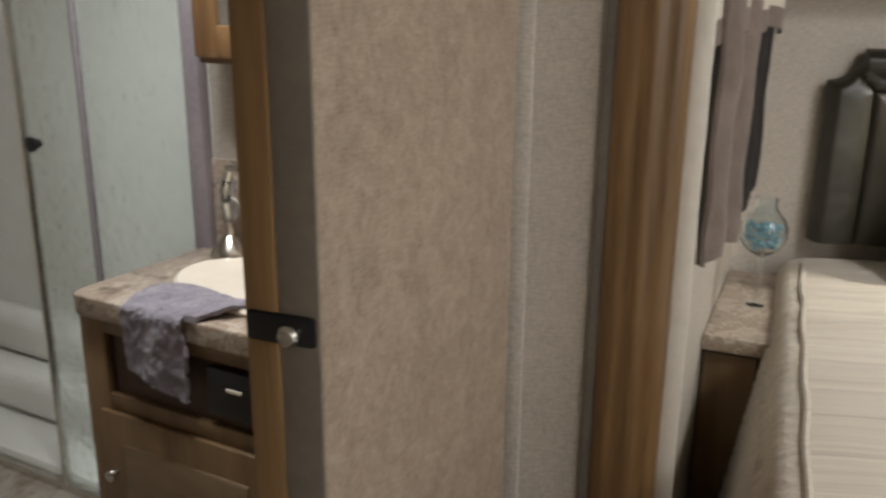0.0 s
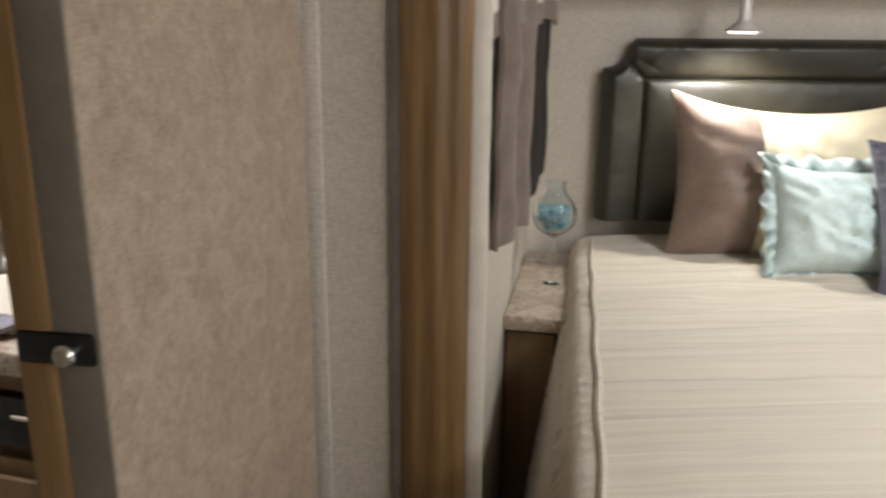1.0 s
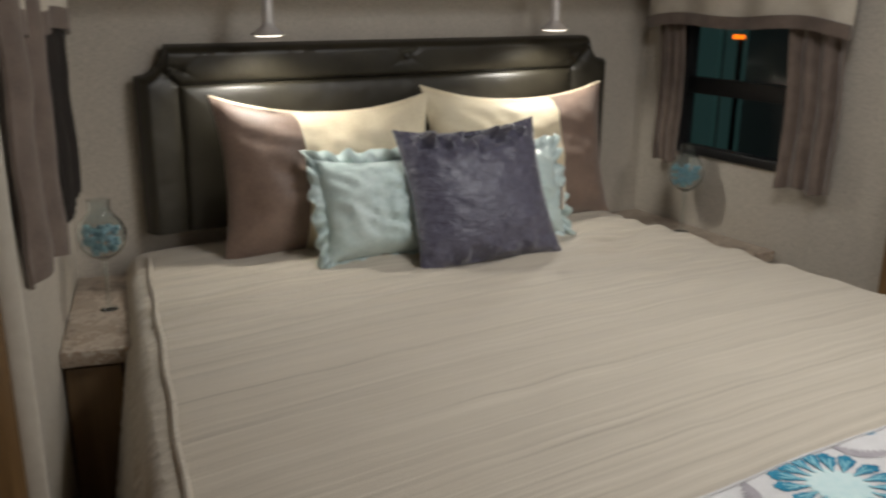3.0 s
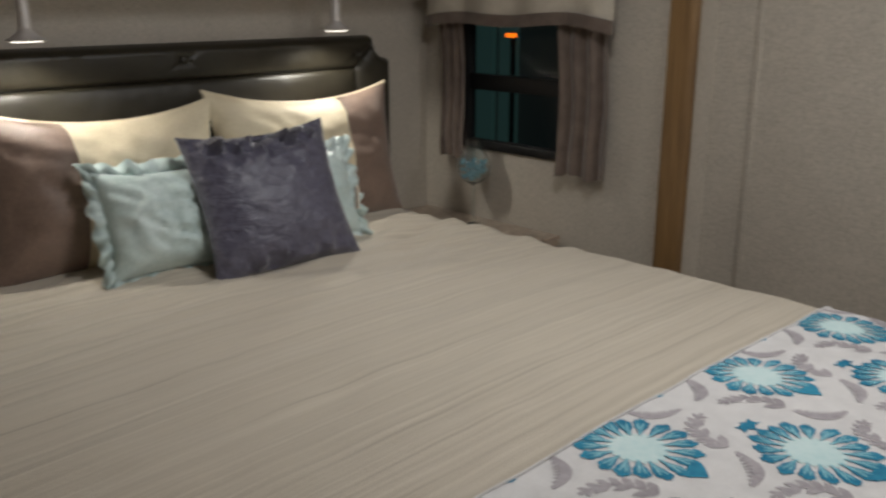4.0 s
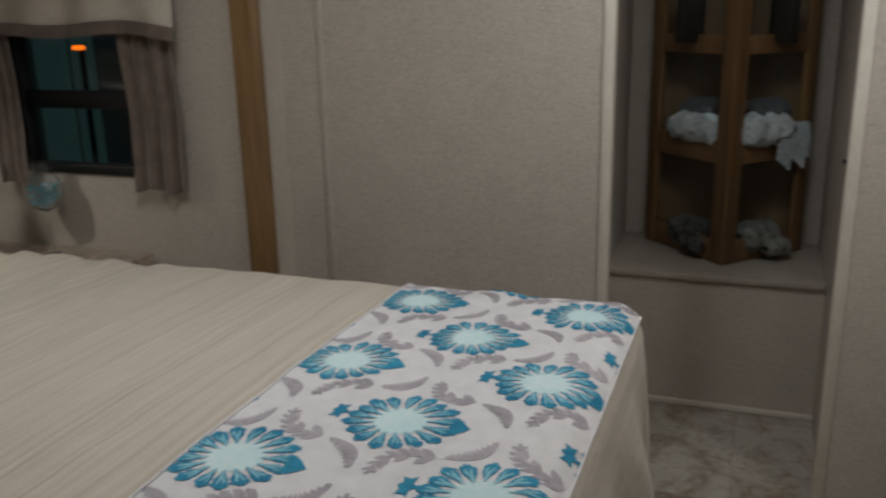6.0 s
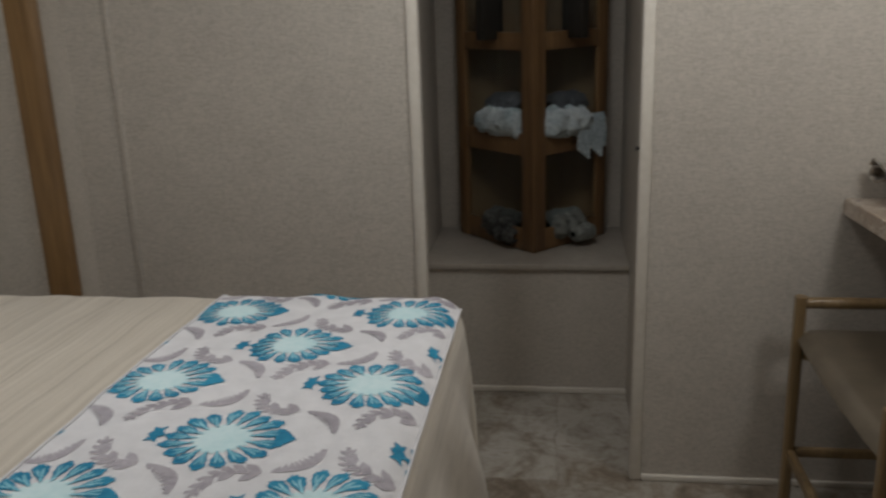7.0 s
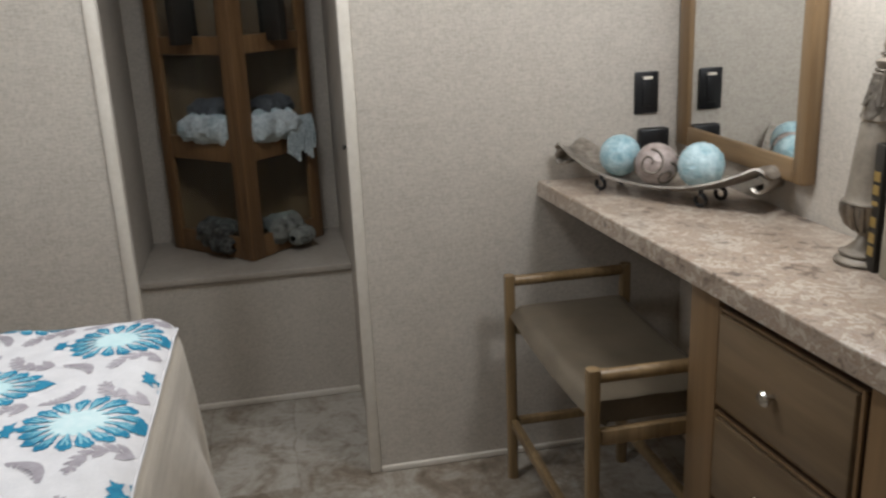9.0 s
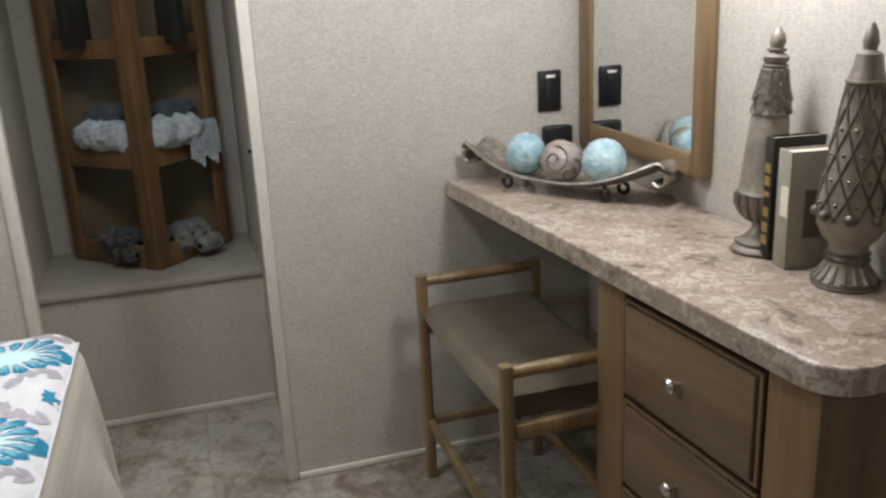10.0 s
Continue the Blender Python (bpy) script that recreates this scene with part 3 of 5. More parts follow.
def leaf_spray(cx, cy, flip, turn):
    """Grey acanthus scroll between the medallions: a toothed crescent and a lobed sprig on one S-shaped stem."""
    shapes = []
    def along(t):
        return Vector((-0.100 + 0.200 * t, 0.026 * math.sin((t - 0.5) * 2 * math.pi)))
    def slope(t):
        d = along(min(t + 0.01, 1)) - along(max(t - 0.01, 0))
        return d.normalized()
    # the crescent: a row of short quads with a toothed outer side
    for k in range(9):
        t0, t1 = 0.02 + 0.046 * k, 0.02 + 0.046 * (k + 1.08)
        w0, w1 = (0.0100 * math.sin(math.pi * min(1, max(0, (t - 0.0) / 0.46))) ** 0.8 + 0.0012 for t in (t0, t1))
        p0, p1 = along(t0), along(t1)
        n0, n1 = Vector((-slope(t0).y, slope(t0).x)), Vector((-slope(t1).y, slope(t1).x))
        shapes.append([tuple(p0 - n0 * w0 * 0.7), tuple(p1 - n1 * w1 * 0.7), tuple(p1 + n1 * w1 * 0.7), tuple(p0.lerp(p1, 0.15) + n0 * w0 * 1.7)])
    # the sprig: paired lobes growing smaller towards its tip
    for k in range(7):
        t = 0.50 + 0.066 * k
        p, d = along(t), slope(t)
        nrm = Vector((-d.y, d.x))
        size = 0.031 * (1 - 0.08 * k)
        for sd in (1, -1):
            if sd == -1 and k % 2 and k < 5:
                continue
            q = (d * 0.72 + nrm * sd * 0.70).normalized()
            e = Vector((-q.y, q.x))
            shapes.append([tuple(p - d * 0.004), tuple(p + q * size * 0.30 + e * size * 0.24), tuple(p + q * size * 0.66 + e * size * 0.27), tuple(p + q * size), tuple(p + q * size * 0.62 - e * size * 0.20), tuple(p + q * size * 0.28 - e * size * 0.18)])
        shapes.append([tuple(p - nrm * 0.003), tuple(p + d * 0.018 - nrm * 0.003), tuple(p + d * 0.018 + nrm * 0.003), tuple(p + nrm * 0.003)])
    shapes = [[(x, y * flip) for x, y in pts] for pts in shapes]
    return part("leaf_print", printed(shapes, 0.0068, (cx, cy), turn, 1.08), GREY_PRINT, cloth_part, "grey printed leaf scroll", kind="stuff")


STEPX, STEPY = 0.375, 0.185
for row in range(-1, 4):
    for col in range(-1, 7):
        cx = 1.300 + STEPX * (col - 3) - 0.1985 * (row % 2)
        cy = 0.688 - STEPY * row
        if 0.1 < cy < 0.9 and -0.1 < cx < 1.95:
            medallion(cx, cy)
        for sx in (1, -1):
            lx, ly = cx + sx * STEPX / 4, cy - STEPY / 2
            if RY0 - 0.04 < ly < RY1 + 0.05 and -0.12 < lx < 1.9 and row < 3:
                # each scroll climbs from the side of one flower to the tip of the next
                leaf_spray(lx, ly, sx, math.pi / 2 - sx * 0.78)


# ---- headboard ----
headboard = thing("headboard", (1.16, 2.42, 0.8), "dark leather headboard with clipped corners on the wall", "headboard")
HX0, HX1, HZ0, HZ1 = 0.385, 1.935, 0.80, 1.29


def clipped(inset):
    x0, x1, z0, z1 = HX0 + inset, HX1 - inset, HZ0, HZ1 - inset
    cut = 0.080
    pts = [(x0, z0), (x1, z0)]
    for k in range(9):
        a = math.pi / 2 * k / 8
        pts.append((x1 - cut * math.sin(a), z1 - cut * math.cos(a)))
    pts2 = []
    for k in range(9):
        a = math.pi / 2 * k / 8
        pts2.append((x0 + cut * math.cos(a), z1 - cut * math.sin(a)))
    return pts + pts2


HEAD_M = Matrix(((1, 0, 0, 0), (0, 0, 1, 0), (0, 1, 0, 0), (0, 0, 0, 1)))
part("backing", extrude_outline(clipped(0.004), 2.412, 2.438, 0.004, HEAD_M), LEATHER, headboard)
IX0, IX1, IZ = 0.490, 1.782, 1.190      # the padded middle and its seam


def seam_distance(x, z):
    """Distance to the nearest sewn line: round the middle panel and along the mitred corners."""
    if z > IZ:
        d = z - IZ if IX0 < x < IX1 else min(math.hypot(x - IX0, z - IZ), math.hypot(x - IX1, z - IZ))
    else:
        d = min(abs(x - IX0), abs(x - IX1))
        if IX0 < x < IX1:
            d = min(d, IZ - z)
    for cx, sg in ((IX0, -1), (IX1, 1)):
        u = ((x - cx) * sg + (z - IZ)) / math.sqrt(2)
        v = abs((x - cx) * sg - (z - IZ)) / math.sqrt(2)
        if u > 0:
            d = min(d, v)
    return d


def head_top(x):
    e = min(x - HX0, HX1 - x)
    return HZ1 if e >= 0.080 else HZ1 - math.sqrt(max(0.0, 0.080 ** 2 - e ** 2)) * 0.97


def head_face(u, v):
    x = HX0 + (HX1 - HX0) * u
    zt = head_top(x)
    z = HZ0 + (zt - HZ0) * v
    out = min(x - HX0, HX1 - x, zt - z, 0.03 + (z - HZ0))
    rim = min(1.0, max(0.0, out) / 0.022)
    h = 0.030 * math.sqrt(1 - (1 - rim) ** 2)
    d = seam_distance(x, z)
    h += 0.014 * (1 - math.exp(-d / 0.022)) * rim - 0.012 * math.exp(-(d / 0.005) ** 2) * rim
    for bx, bz in ((0.487, 1.232), (1.16, 1.246), (1.785, 1.232)):
        dx, dz = x - bx, z - bz
        r = math.hypot(dx, dz)
        h -= 0.008 * math.exp(-(r / 0.016) ** 2) * rim
        h -= 0.005 * math.exp(-(min(abs(dx * 0.5 - dz), abs(dx * 0.5 + dz)) / 0.006) ** 2) * math.exp(-(r / 0.045) ** 2) * rim
    h += 0.0025 * noise.noise(Vector((x * 7, z * 9, 1.0))) * rim + 0.0012 * noise.noise(Vector((x * 26, z * 30, 4.0))) * rim
    return Vector((x, 2.412 - h, z))


part("cover", sheet(head_face, 320, 110, 0.004), LEATHER, headboard, "padded leather cover with sewn panels")
part("piping", tube([Vector((x, head_face((x - HX0) / (HX1 - HX0), (IZ - HZ0) / (HZ1 - HZ0)).y - 0.001, IZ)) for x in np.linspace(IX0 + 0.01, IX1 - 0.01, 40)], 0.0026, 6), LEATHER, headboard)
for bx, bz in ((1.16, 1.246),):
    part("button", lathe([(0.010, 0), (0.010, 0.003), (0.005, 0.006), (0, 0.007)], 14, Matrix.Translation((bx, 2.374, bz)) @ pose(0, 0, 0, 90, 0, 0)), LEATHER, headboard)

# ---- reading lamps ----
for lx in (0.693, 1.607):
    rl = thing("reading_lamp", (lx, 2.28, 1.32), "brushed nickel reading lamp hanging over the headboard", "lamp", "reading lamps")
    part("stem", tube([(lx, 2.25, 1.50), (lx, 2.25, 1.44), (lx, 2.25, 1.345)], [0.013, 0.0135, 0.015], 14), LAMP_METAL, rl)
    part("shade", lathe([(0.044, 0), (0.045, 0.003), (0.035, 0.008), (0.018, 0.022), (0.013, 0.034), (0.0, 0.036)], 28, Matrix.Translation((lx, 2.25, 1.320))), LAMP_METAL, rl)
    part("lens", lathe([(0.034, 0), (0.034, 0.002), (0, 0.002)], 24, Matrix.Translation((lx, 2.25, 1.3175))), LAMP_GLOW, rl, "glowing lamp lens")
cab = thing("overhead_cabinet", (1.16, 2.3, 1.5), "dark wooden cabinet over the headboard", "cabinet")
part("body", box(0.25, 2.1, 2.16, 2.44, 1.50, 1.95, 0.006), MAPLE, cab)


# ---- pillows ----
def pillow_surface(w, h, puff, sag, seed, crumple=0.0, dip=0.15):
    """A pillow face: u, v over the unit square, side +1 or -1."""
    def at(u, v, side):
        a, b = 2 * u - 1, 2 * v - 1
        x = w / 2 * a * (1 - 0.085 * (1 - b * b))
        y = h / 2 * b * (1 - (dip if b > 0 else 0.05) * (1 - abs(a) ** 2.2))
        body = max(0.0, (1 - abs(a) ** 2.6) * (1 - abs(b) ** 2.6)) ** 0.62
        z = side * (puff * body + 0.004)
        wr = noise.noise(Vector((a * 2.2 + seed, b * 2.2, side))) * 0.012 + noise.noise(Vector((a * 5 + b * 4 + seed, b * 3 - a * 2, side * 2.0))) * 0.010 + noise.noise(Vector((a * 14 + seed, b * 7, side * 3.0))) * 0.004
        z += wr * (0.3 + body) * (1.0 if crumple == 0 else 0.35)
        top = max(0.0, b) ** 3 + 0.5 * max(0.0, -b) ** 5
        z += side * crumple * top * (noise.noise(Vector((a * 6 + seed, b * 5, 4.0))) + 0.6 * noise.noise(Vector((a * 13 + 5 * b + seed, b * 9, 7.0)))) * min(1.0, 3 * body)
        return Vector((x, y + sag * (a * a) * (1 if b > 0 else 0) * max(0, b), z))
    return at


def pillow_piece(at, u0, u1, n, m):
    bm = bmesh.new()
    grids = []
    for side in (1, -1):
        g = []
        for i in range(n + 1):
            row = []
            for j in range(29):
                u = u0 + (u1 - u0) * i / n
                row.append(bm.verts.new(m @ at(u, j / 28, side)))
            g.append(row)
        grids.append(g)
        for i in range(n):
            for j in range(28):
                bm.faces.new((g[i][j], g[i + 1][j], g[i + 1][j + 1], g[i][j + 1]))
    f, b = grids
    for i in range(n):
        for j in (0, 28):
            bm.faces.new((f[i][j], f[i + 1][j], b[i + 1][j], b[i][j]))
    for j in range(28):
        for i in (0, n):
            bm.faces.new((f[i][j], f[i][j + 1], b[i][j + 1], b[i][j]))
    return bm


def sham(place, tilt, yaw, lean, w, h, puff, ends, label):
    p = thing("pillow_sham", place, label, "pillow", "pillow shams")
    m = Matrix.Translation(place) @ pose(0, 0, 0, 0, 0, yaw) @ pose(0, 0, 0, 0, lean, 0) @ pose(0, 0, 0, 90 - tilt, 0, 0) @ Matrix.Translation((0, h / 2, 0))
    at = pillow_surface(w, h, puff, 0.02, place[0] * 7)
    for name, u0, u1, mat, lab in ends:
        part(name, pillow_piece(at, u0, u1, max(6, int(40 * (u1 - u0))), m), mat, p, lab)
    edge = [m @ (at(u, 1, 1) + Vector((0, 0, -0.004))) for u in np.linspace(0, 1, 40)]
    part("piping", tube(edge, 0.005, 6), CREAM, p)
    return p


sham((0.832, 2.165, 0.748), 14, -3, 1.6, 0.625, 0.405, 0.085, [("end_panel", 0, 0.34, BROWN_PILLOW, "brown satin end panel"), ("middle_panel", 0.34, 1, CREAM, "cream middle panel")], "cream and brown pillow sham leaning on the headboard")
sham((1.475, 2.19, 0.742), 13, -4, 1.0, 0.645, 0.408, 0.085, [("middle_panel", 0, 0.68, CREAM, "cream middle panel"), ("end_panel", 0.68, 1, BROWN_PILLOW, "brown satin end panel")], "cream and brown pillow sham leaning on the headboard")


def cushion(name, place, tilt, yaw, lean, w, h, puff, mat, label, ruffle):
    p = thing(name, place, label, "pillow")
    m = Matrix.Translation(place) @ pose(0, 0, 0, 0, 0, yaw) @ pose(0, 0, 0, 0, lean, 0) @ pose(0, 0, 0, 90 - tilt, 0, 0) @ Matrix.Translation((0, h / 2, 0))
    at = pillow_surface(w, h, puff, 0.012, place[0] * 11, 0.0 if ruffle else 0.085, 0.08 if ruffle else 0.07)
    part("cover", pillow_piece(at, 0, 1, 34, m), mat, p)
    if ruffle:
        ring = [(u, 0) for u in np.linspace(0, 1, 40)] + [(1, v) for v in np.linspace(0, 1, 40)] + [(u, 1) for u in np.linspace(1, 0, 40)] + [(0, v) for v in np.linspace(1, 0, 40)]
        bm = bmesh.new()
        inner_v, outer_v = [], []
        for k, (u, v) in enumerate(ring):
            base = at(u, v, 1) * 1.0
            base.z = 0
            d = Vector((base.x / w, base.y / h, 0)).normalized()
            wz = 0.014 * math.sin(k * 1.25) + 0.008 * math.sin(k * 0.6 + 1)
            inner_v.append(bm.verts.new(m @ (base - d * 0.008)))
            outer_v.append(bm.verts.new(m @ (base + d * (ruffle + 0.006 * math.sin(k * 0.9)) + Vector((0, 0, wz)))))
        n = len(ring)
        for k in range(n):
            bm.faces.new((inner_v[k], inner_v[(k + 1) % n], outer_v[(k + 1) % n], outer_v[k]))
        r = part("ruffle", bm, mat, p, "gathered ruffle edge")
        mod = r.modifiers.new("thickness", "SOLIDIFY")
        mod.thickness = 0.003
    return p


cushion("mint_pillow", (0.895, 1.975, 0.775), 22, -8, -1, 0.33, 0.255, 0.065, MINT, "small mint silk pillow with a ruffled edge", 0.035)
cushion("mint_pillow", (1.30, 1.985, 0.765), 20, -4, 0, 0.33, 0.25, 0.06, MINT, "small mint silk pillow mostly hidden behind the cushion", 0.035)
cushion("purple_pillow", (1.118, 1.83, 0.760), 26, -8, -2.5, 0.40, 0.365, 0.07, PURPLE, "slate purple satin cushion on the bed", 0.0)


# ---- nightstands ----
def rounded_slab(x0, x1, y0, y1, r, corners):
    """An outline with some corners rounded: corners holds 'x0y0' and so on."""
    pts = []
    for name, cx, cy, a0 in (("x0y0", x0, y0, 180), ("x1y0", x1, y0, 270), ("x1y1", x1, y1, 0), ("x0y1", x0, y1, 90)):
        if name in corners:
            ox = cx + (r if "x0" in name else -r)
            oy = cy + (r if "y0" in name else -r)
            pts += [(ox + r * math.cos(radians(a0 + 90 * k / 8)), oy + r * math.sin(radians(a0 + 90 * k / 8))) for k in range(9)]
        else:
            pts.append((cx, cy))
    return pts


ns = thing("nightstand", (0.2, 2.1, 0), "narrow wooden nightstand with a stone laminate top", "nightstand", "nightstands")
part("top", extrude_outline(rounded_slab(0.002, 0.20, 0.535, 1.06, 0.03, ("x1y0",)), 0.665, 0.70, 0.004, LEFTW), LAMINATE, ns, "stone laminate top")
part("body", box(0.002, 0.125, 0.56, 1.06, 0.0, 0.664, 0.003, LEFTW), DARK_WOOD, ns)
part("front_panel", box(0.006, 0.118, 0.552, 0.561, 0.05, 0.655, 0.003, LEFTW), MAPLE, ns)
ns2 = thing("nightstand", (2.06, 2.1, 0), "narrow wooden nightstand with a stone laminate top", "nightstand", "nightstands")
part("top", extrude_outline(rounded_slab(1.93, RIGHT - 0.002, 1.795, 2.436, 0.03, ("x0y0",)), 0.615, 0.65, 0.004), LAMINATE, ns2, "stone laminate top")
part("body", box(1.97, RIGHT - 0.002, 1.82, 2.436, 0.0, 0.614, 0.003), DARK_WOOD, ns2)


def goblet(x, y, z, height, width):
    g = thing("goblet", (x, y, z), "stemmed glass filled with blue glass beads", "glass", "glasses on the nightstands")
    r, b = width / 2, height * 0.47
    k = height - b
    bowl = [(0.30, 0.02), (0.68, 0.10), (0.91, 0.23), (1.0, 0.38), (0.97, 0.51), (0.82, 0.64), (0.58, 0.74), (0.45, 0.83), (0.42, 0.93), (0.46, 1.0)]
    outer = [(r * 0.40, 0.0006), (r * 0.40, 0.0014), (0.006, 0.005), (0.004, b * 0.5), (0.006, b * 0.97)] + [(r * q, b + k * h) for q, h in bowl]
    inner_p = [(r * q - 0.002, b + k * h + (0.003 if h < 0.3 else 0)) for q, h in reversed(bowl)] + [(0, b + k * 0.02 + 0.004)]
    part("bowl", lathe(outer + inner_p, 32, Matrix.Translation((x, y, z))), GLASS, g, "clear glass bowl and stem")
    rng = random.Random(int(x * 1000))
    for k in range(64):
        bz = b + 0.018 + (height * 0.22) * rng.random()
        rr = (r * 0.88 - 0.008) * math.sqrt(rng.random()) * (0.6 if bz < b + 0.032 else 1)
        a = rng.random() * 6.283
        bm = bmesh.new()
        bmesh.ops.create_icosphere(bm, subdivisions=1, radius=0.0065 + 0.003 * rng.random(), matrix=Matrix.Translation((x + rr * math.cos(a), y + rr * math.sin(a), z + bz)))
        part("bead", bm, BEAD, g)


goblet(0.224, 2.13, 0.70, 0.266, 0.110)
goblet(2.080, 2.112, 0.65, 0.300, 0.118)


# ---- windows and curtains ----
def drape(m, y0, y1, z0, z1, depth, folds, seed, shift=0.0):
    """A hanging curtain in a wall's frame: folds along y, gathered a little at the hem."""
    def at(u, v):
        y = y0 + (y1 - y0) * u + shift * (1 - v) + 0.006 * math.sin(v * 7 + seed)
        x = depth + 0.011 * math.sin(u * folds * 2 * math.pi + seed) + 0.006 * noise.noise(Vector((u * 4, v * 5, seed)))
        z = z0 + (z1 - z0) * v + 0.006 * math.sin(u * 9 + seed) * (1 - v)
        return m @ Vector((x, y, z))
    return sheet(at, 40, 18, 0.006)


def window(name, m, y0, y1, z0, z1, rail):
    w = thing(name, m @ Vector((0, (y0 + y1) / 2, z0)), "small sliding window in a black frame, dark outside", "window")
    w["kind"] = "structure"
    f = 0.030
    part("window_frame", box(-0.034, 0.012, y0 - f, y0, z0 - f, z1 + f, 0.003, m), FRAME_BLACK, w)
    part("window_frame", box(-0.034, 0.012, y1, y1 + f, z0 - f, z1 + f, 0.003, m), FRAME_BLACK, w)
    part("window_frame", box(-0.034, 0.012, y0, y1, z0 - f, z0, 0.003, m), FRAME_BLACK, w)
    part("window_frame", box(-0.034, 0.012, y0, y1, z1, z1 + f, 0.003, m), FRAME_BLACK, w)
    part("rail", box(-0.030, 0.006, y0, y1, rail - 0.027, rail + 0.027, 0.003, m), FRAME_BLACK, w)
    for a, b in ((z0, rail - 0.027), (rail + 0.027, z1)):
        pane = part("pane", box(-0.022, -0.018, y0, y1, a, b, 0, m), WINDOW_GLASS, w, "dark window pane")
        pane.visible_shadow = False


def valance(m, y0, y1, z, flip):
    v = thing("valance", m @ Vector((0.05, (y0 + y1) / 2, z)), "cream gathered valance with a taupe hem", "valance", "window valances")
    def skirt(u, k):
        y = y0 + (y1 - y0) * u
        arch = 0.022 * math.sin(math.pi * u) + 0.010 * math.sin(u * 9)
        x = 0.075 + 0.008 * math.sin(u * 3.5 * 2 * math.pi) * (0.5 + 0.5 * k)
        return m @ Vector((x, y, z + 0.035 + arch + 0.4 * (1 - k)))
    part("gathered_cloth", sheet(skirt, 48, 10, 0.005), VALANCE, v)
    def hem(u, k):
        p = skirt(u, 1.0)
        return p + Vector((0, 0, -0.038 * k)) + m.to_3x3() @ Vector((0.006, 0, 0))
    part("hem", sheet(hem, 48, 3, 0.008), TAUPE, v, "taupe hem band")


EASTW = Matrix.Translation((RIGHT, 0, 0)) @ Matrix.Diagonal((-1, 1, 1, 1))
window("window_1", EASTW, 1.77, 2.22, 0.93, 1.72, 1.133)
for y0, y1, z0, sh in ((2.205, 2.32, 0.868, -0.012), (1.602, 1.782, 0.868, -0.004)):
    c = thing("curtain", (RIGHT - 0.04, (y0 + y1) / 2, z0), "taupe curtain panel beside the dark window", "curtain", "recess curtains")
    part("cloth", drape(EASTW, y0, y1, z0, 1.42, 0.045, 3, y0 * 9, sh), TAUPE, c)
valance(EASTW, 1.575, 2.35, 1.315, 1)
window("window_2", LEFTW, 0.45, 0.77, 0.98, 1.72, 1.2)
SHADE = LEFTW @ Matrix.Translation((0.012, 0, 0))
ws = thing("window_shade", LEFTW @ Vector((0.05, 0.5, 0.96)), "dark brown pleated shade drawn over the window", "shade")
part("cloth", drape(SHADE, 0.34, 0.70, 1.01, 1.42, 0.040, 7, 1.0), NIGHT_SHADE, ws)
SLANT = LEFTW @ Matrix.Translation((0.0, 0.03, 0)) @ pose(0, 0, 0, 0, 0, -7)
for y0, y1, z0, sh in ((0.0, 0.235, 1.0, 0.0),):
    c = thing("curtain", LEFTW @ Vector((0.04, y0, z0)), "taupe curtain panel beside the nightstand", "curtain", "recess curtains")
    part("cloth", drape(SLANT, y0, y1, z0, 1.42, 0.030, 2, 2.0, sh), TAUPE, c)
valance(LEFTW @ Matrix.Translation((-0.052, 0.02, 0)) @ pose(0, 0, 0, 0, 0, -7), 0.0, 0.52, 1.345, 1)

# the dark hall outside the east window; columns and backdrop glow in place of lamps
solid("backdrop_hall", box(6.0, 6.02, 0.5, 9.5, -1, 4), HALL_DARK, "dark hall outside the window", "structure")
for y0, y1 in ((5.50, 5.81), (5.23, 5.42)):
    solid("backdrop_column", box(5.9, 5.96, y0, y1, -1, 3), TEAL_GLOW, "teal column in the hall outside, given a dim glow for hall light", "structure")
amber = thing("marker_light", (4.0, 3.614, 1.2), "small amber lamp glowing outside the window", "lamp")
part("lens", box(3.98, 4.0, 3.575, 3.655, 1.18, 1.205, 0.006), AMBER, amber)
part("bracket", box(4.002, 4.02, 3.60, 3.63, -0.05, 1.21, 0.003), FRAME_BLACK, amber, "black post under the lamp")

# ---- corner wardrobe cabinet ----
wardrobe = thing("corner_cabinet", (3.2, 0.1, 0.492), "oak corner cabinet with two glass doors, throws inside", "cabinet")
TIP, CL, CR = Vector((3.03, 0.088, 0)), Vector((3.325, 0.385, 0)), Vector((3.305, -0.178, 0))


def on_face(a, b):
    d = (b - a).normalized()
    return Matrix.Translation(a) @ Matrix(((d.x, -d.y, 0, 0), (d.y, d.x, 0, 0), (0, 0, 1, 0), (0, 0, 0, 1))), (b - a).length


for a, b, sgn in ((TIP, CL, -1), (TIP, CR, 1)):
    m, ln = on_face(a, b)
    y0, y1 = (-0.022, 0.0) if sgn < 0 else (0.0, 0.022)
    dr = part("door", box(0.0, 0.062, y0, y1, 0.494, 2.09, 0.003, m), CHERRY, wardrobe, "oak door frame with glass panes")
    part("stile", box(ln - 0.05, ln, y0, y1, 0.494, 2.09, 0.003, m), CHERRY, dr)
    for z0, z1 in ((0.494, 0.575), (0.845, 0.925), (1.213, 1.275), (1.62, 1.68)):
        part("rail", box(0.062, ln - 0.05, y0 + 0.002, y1 - 0.002, z0, z1, 0.003, m), CHERRY, dr)
    for z0, z1 in ((0.575, 0.845), (0.925, 1.213), (1.275, 1.62), (1.68, 2.08)):
        pane = part("pane", box(0.058, ln - 0.046, (y0 + y1) / 2 - 0.002, (y0 + y1) / 2 + 0.002, z0 - 0.004, z1 + 0.004, 0, m), WINDOW_GLASS, dr)
        pane.visible_shadow = False
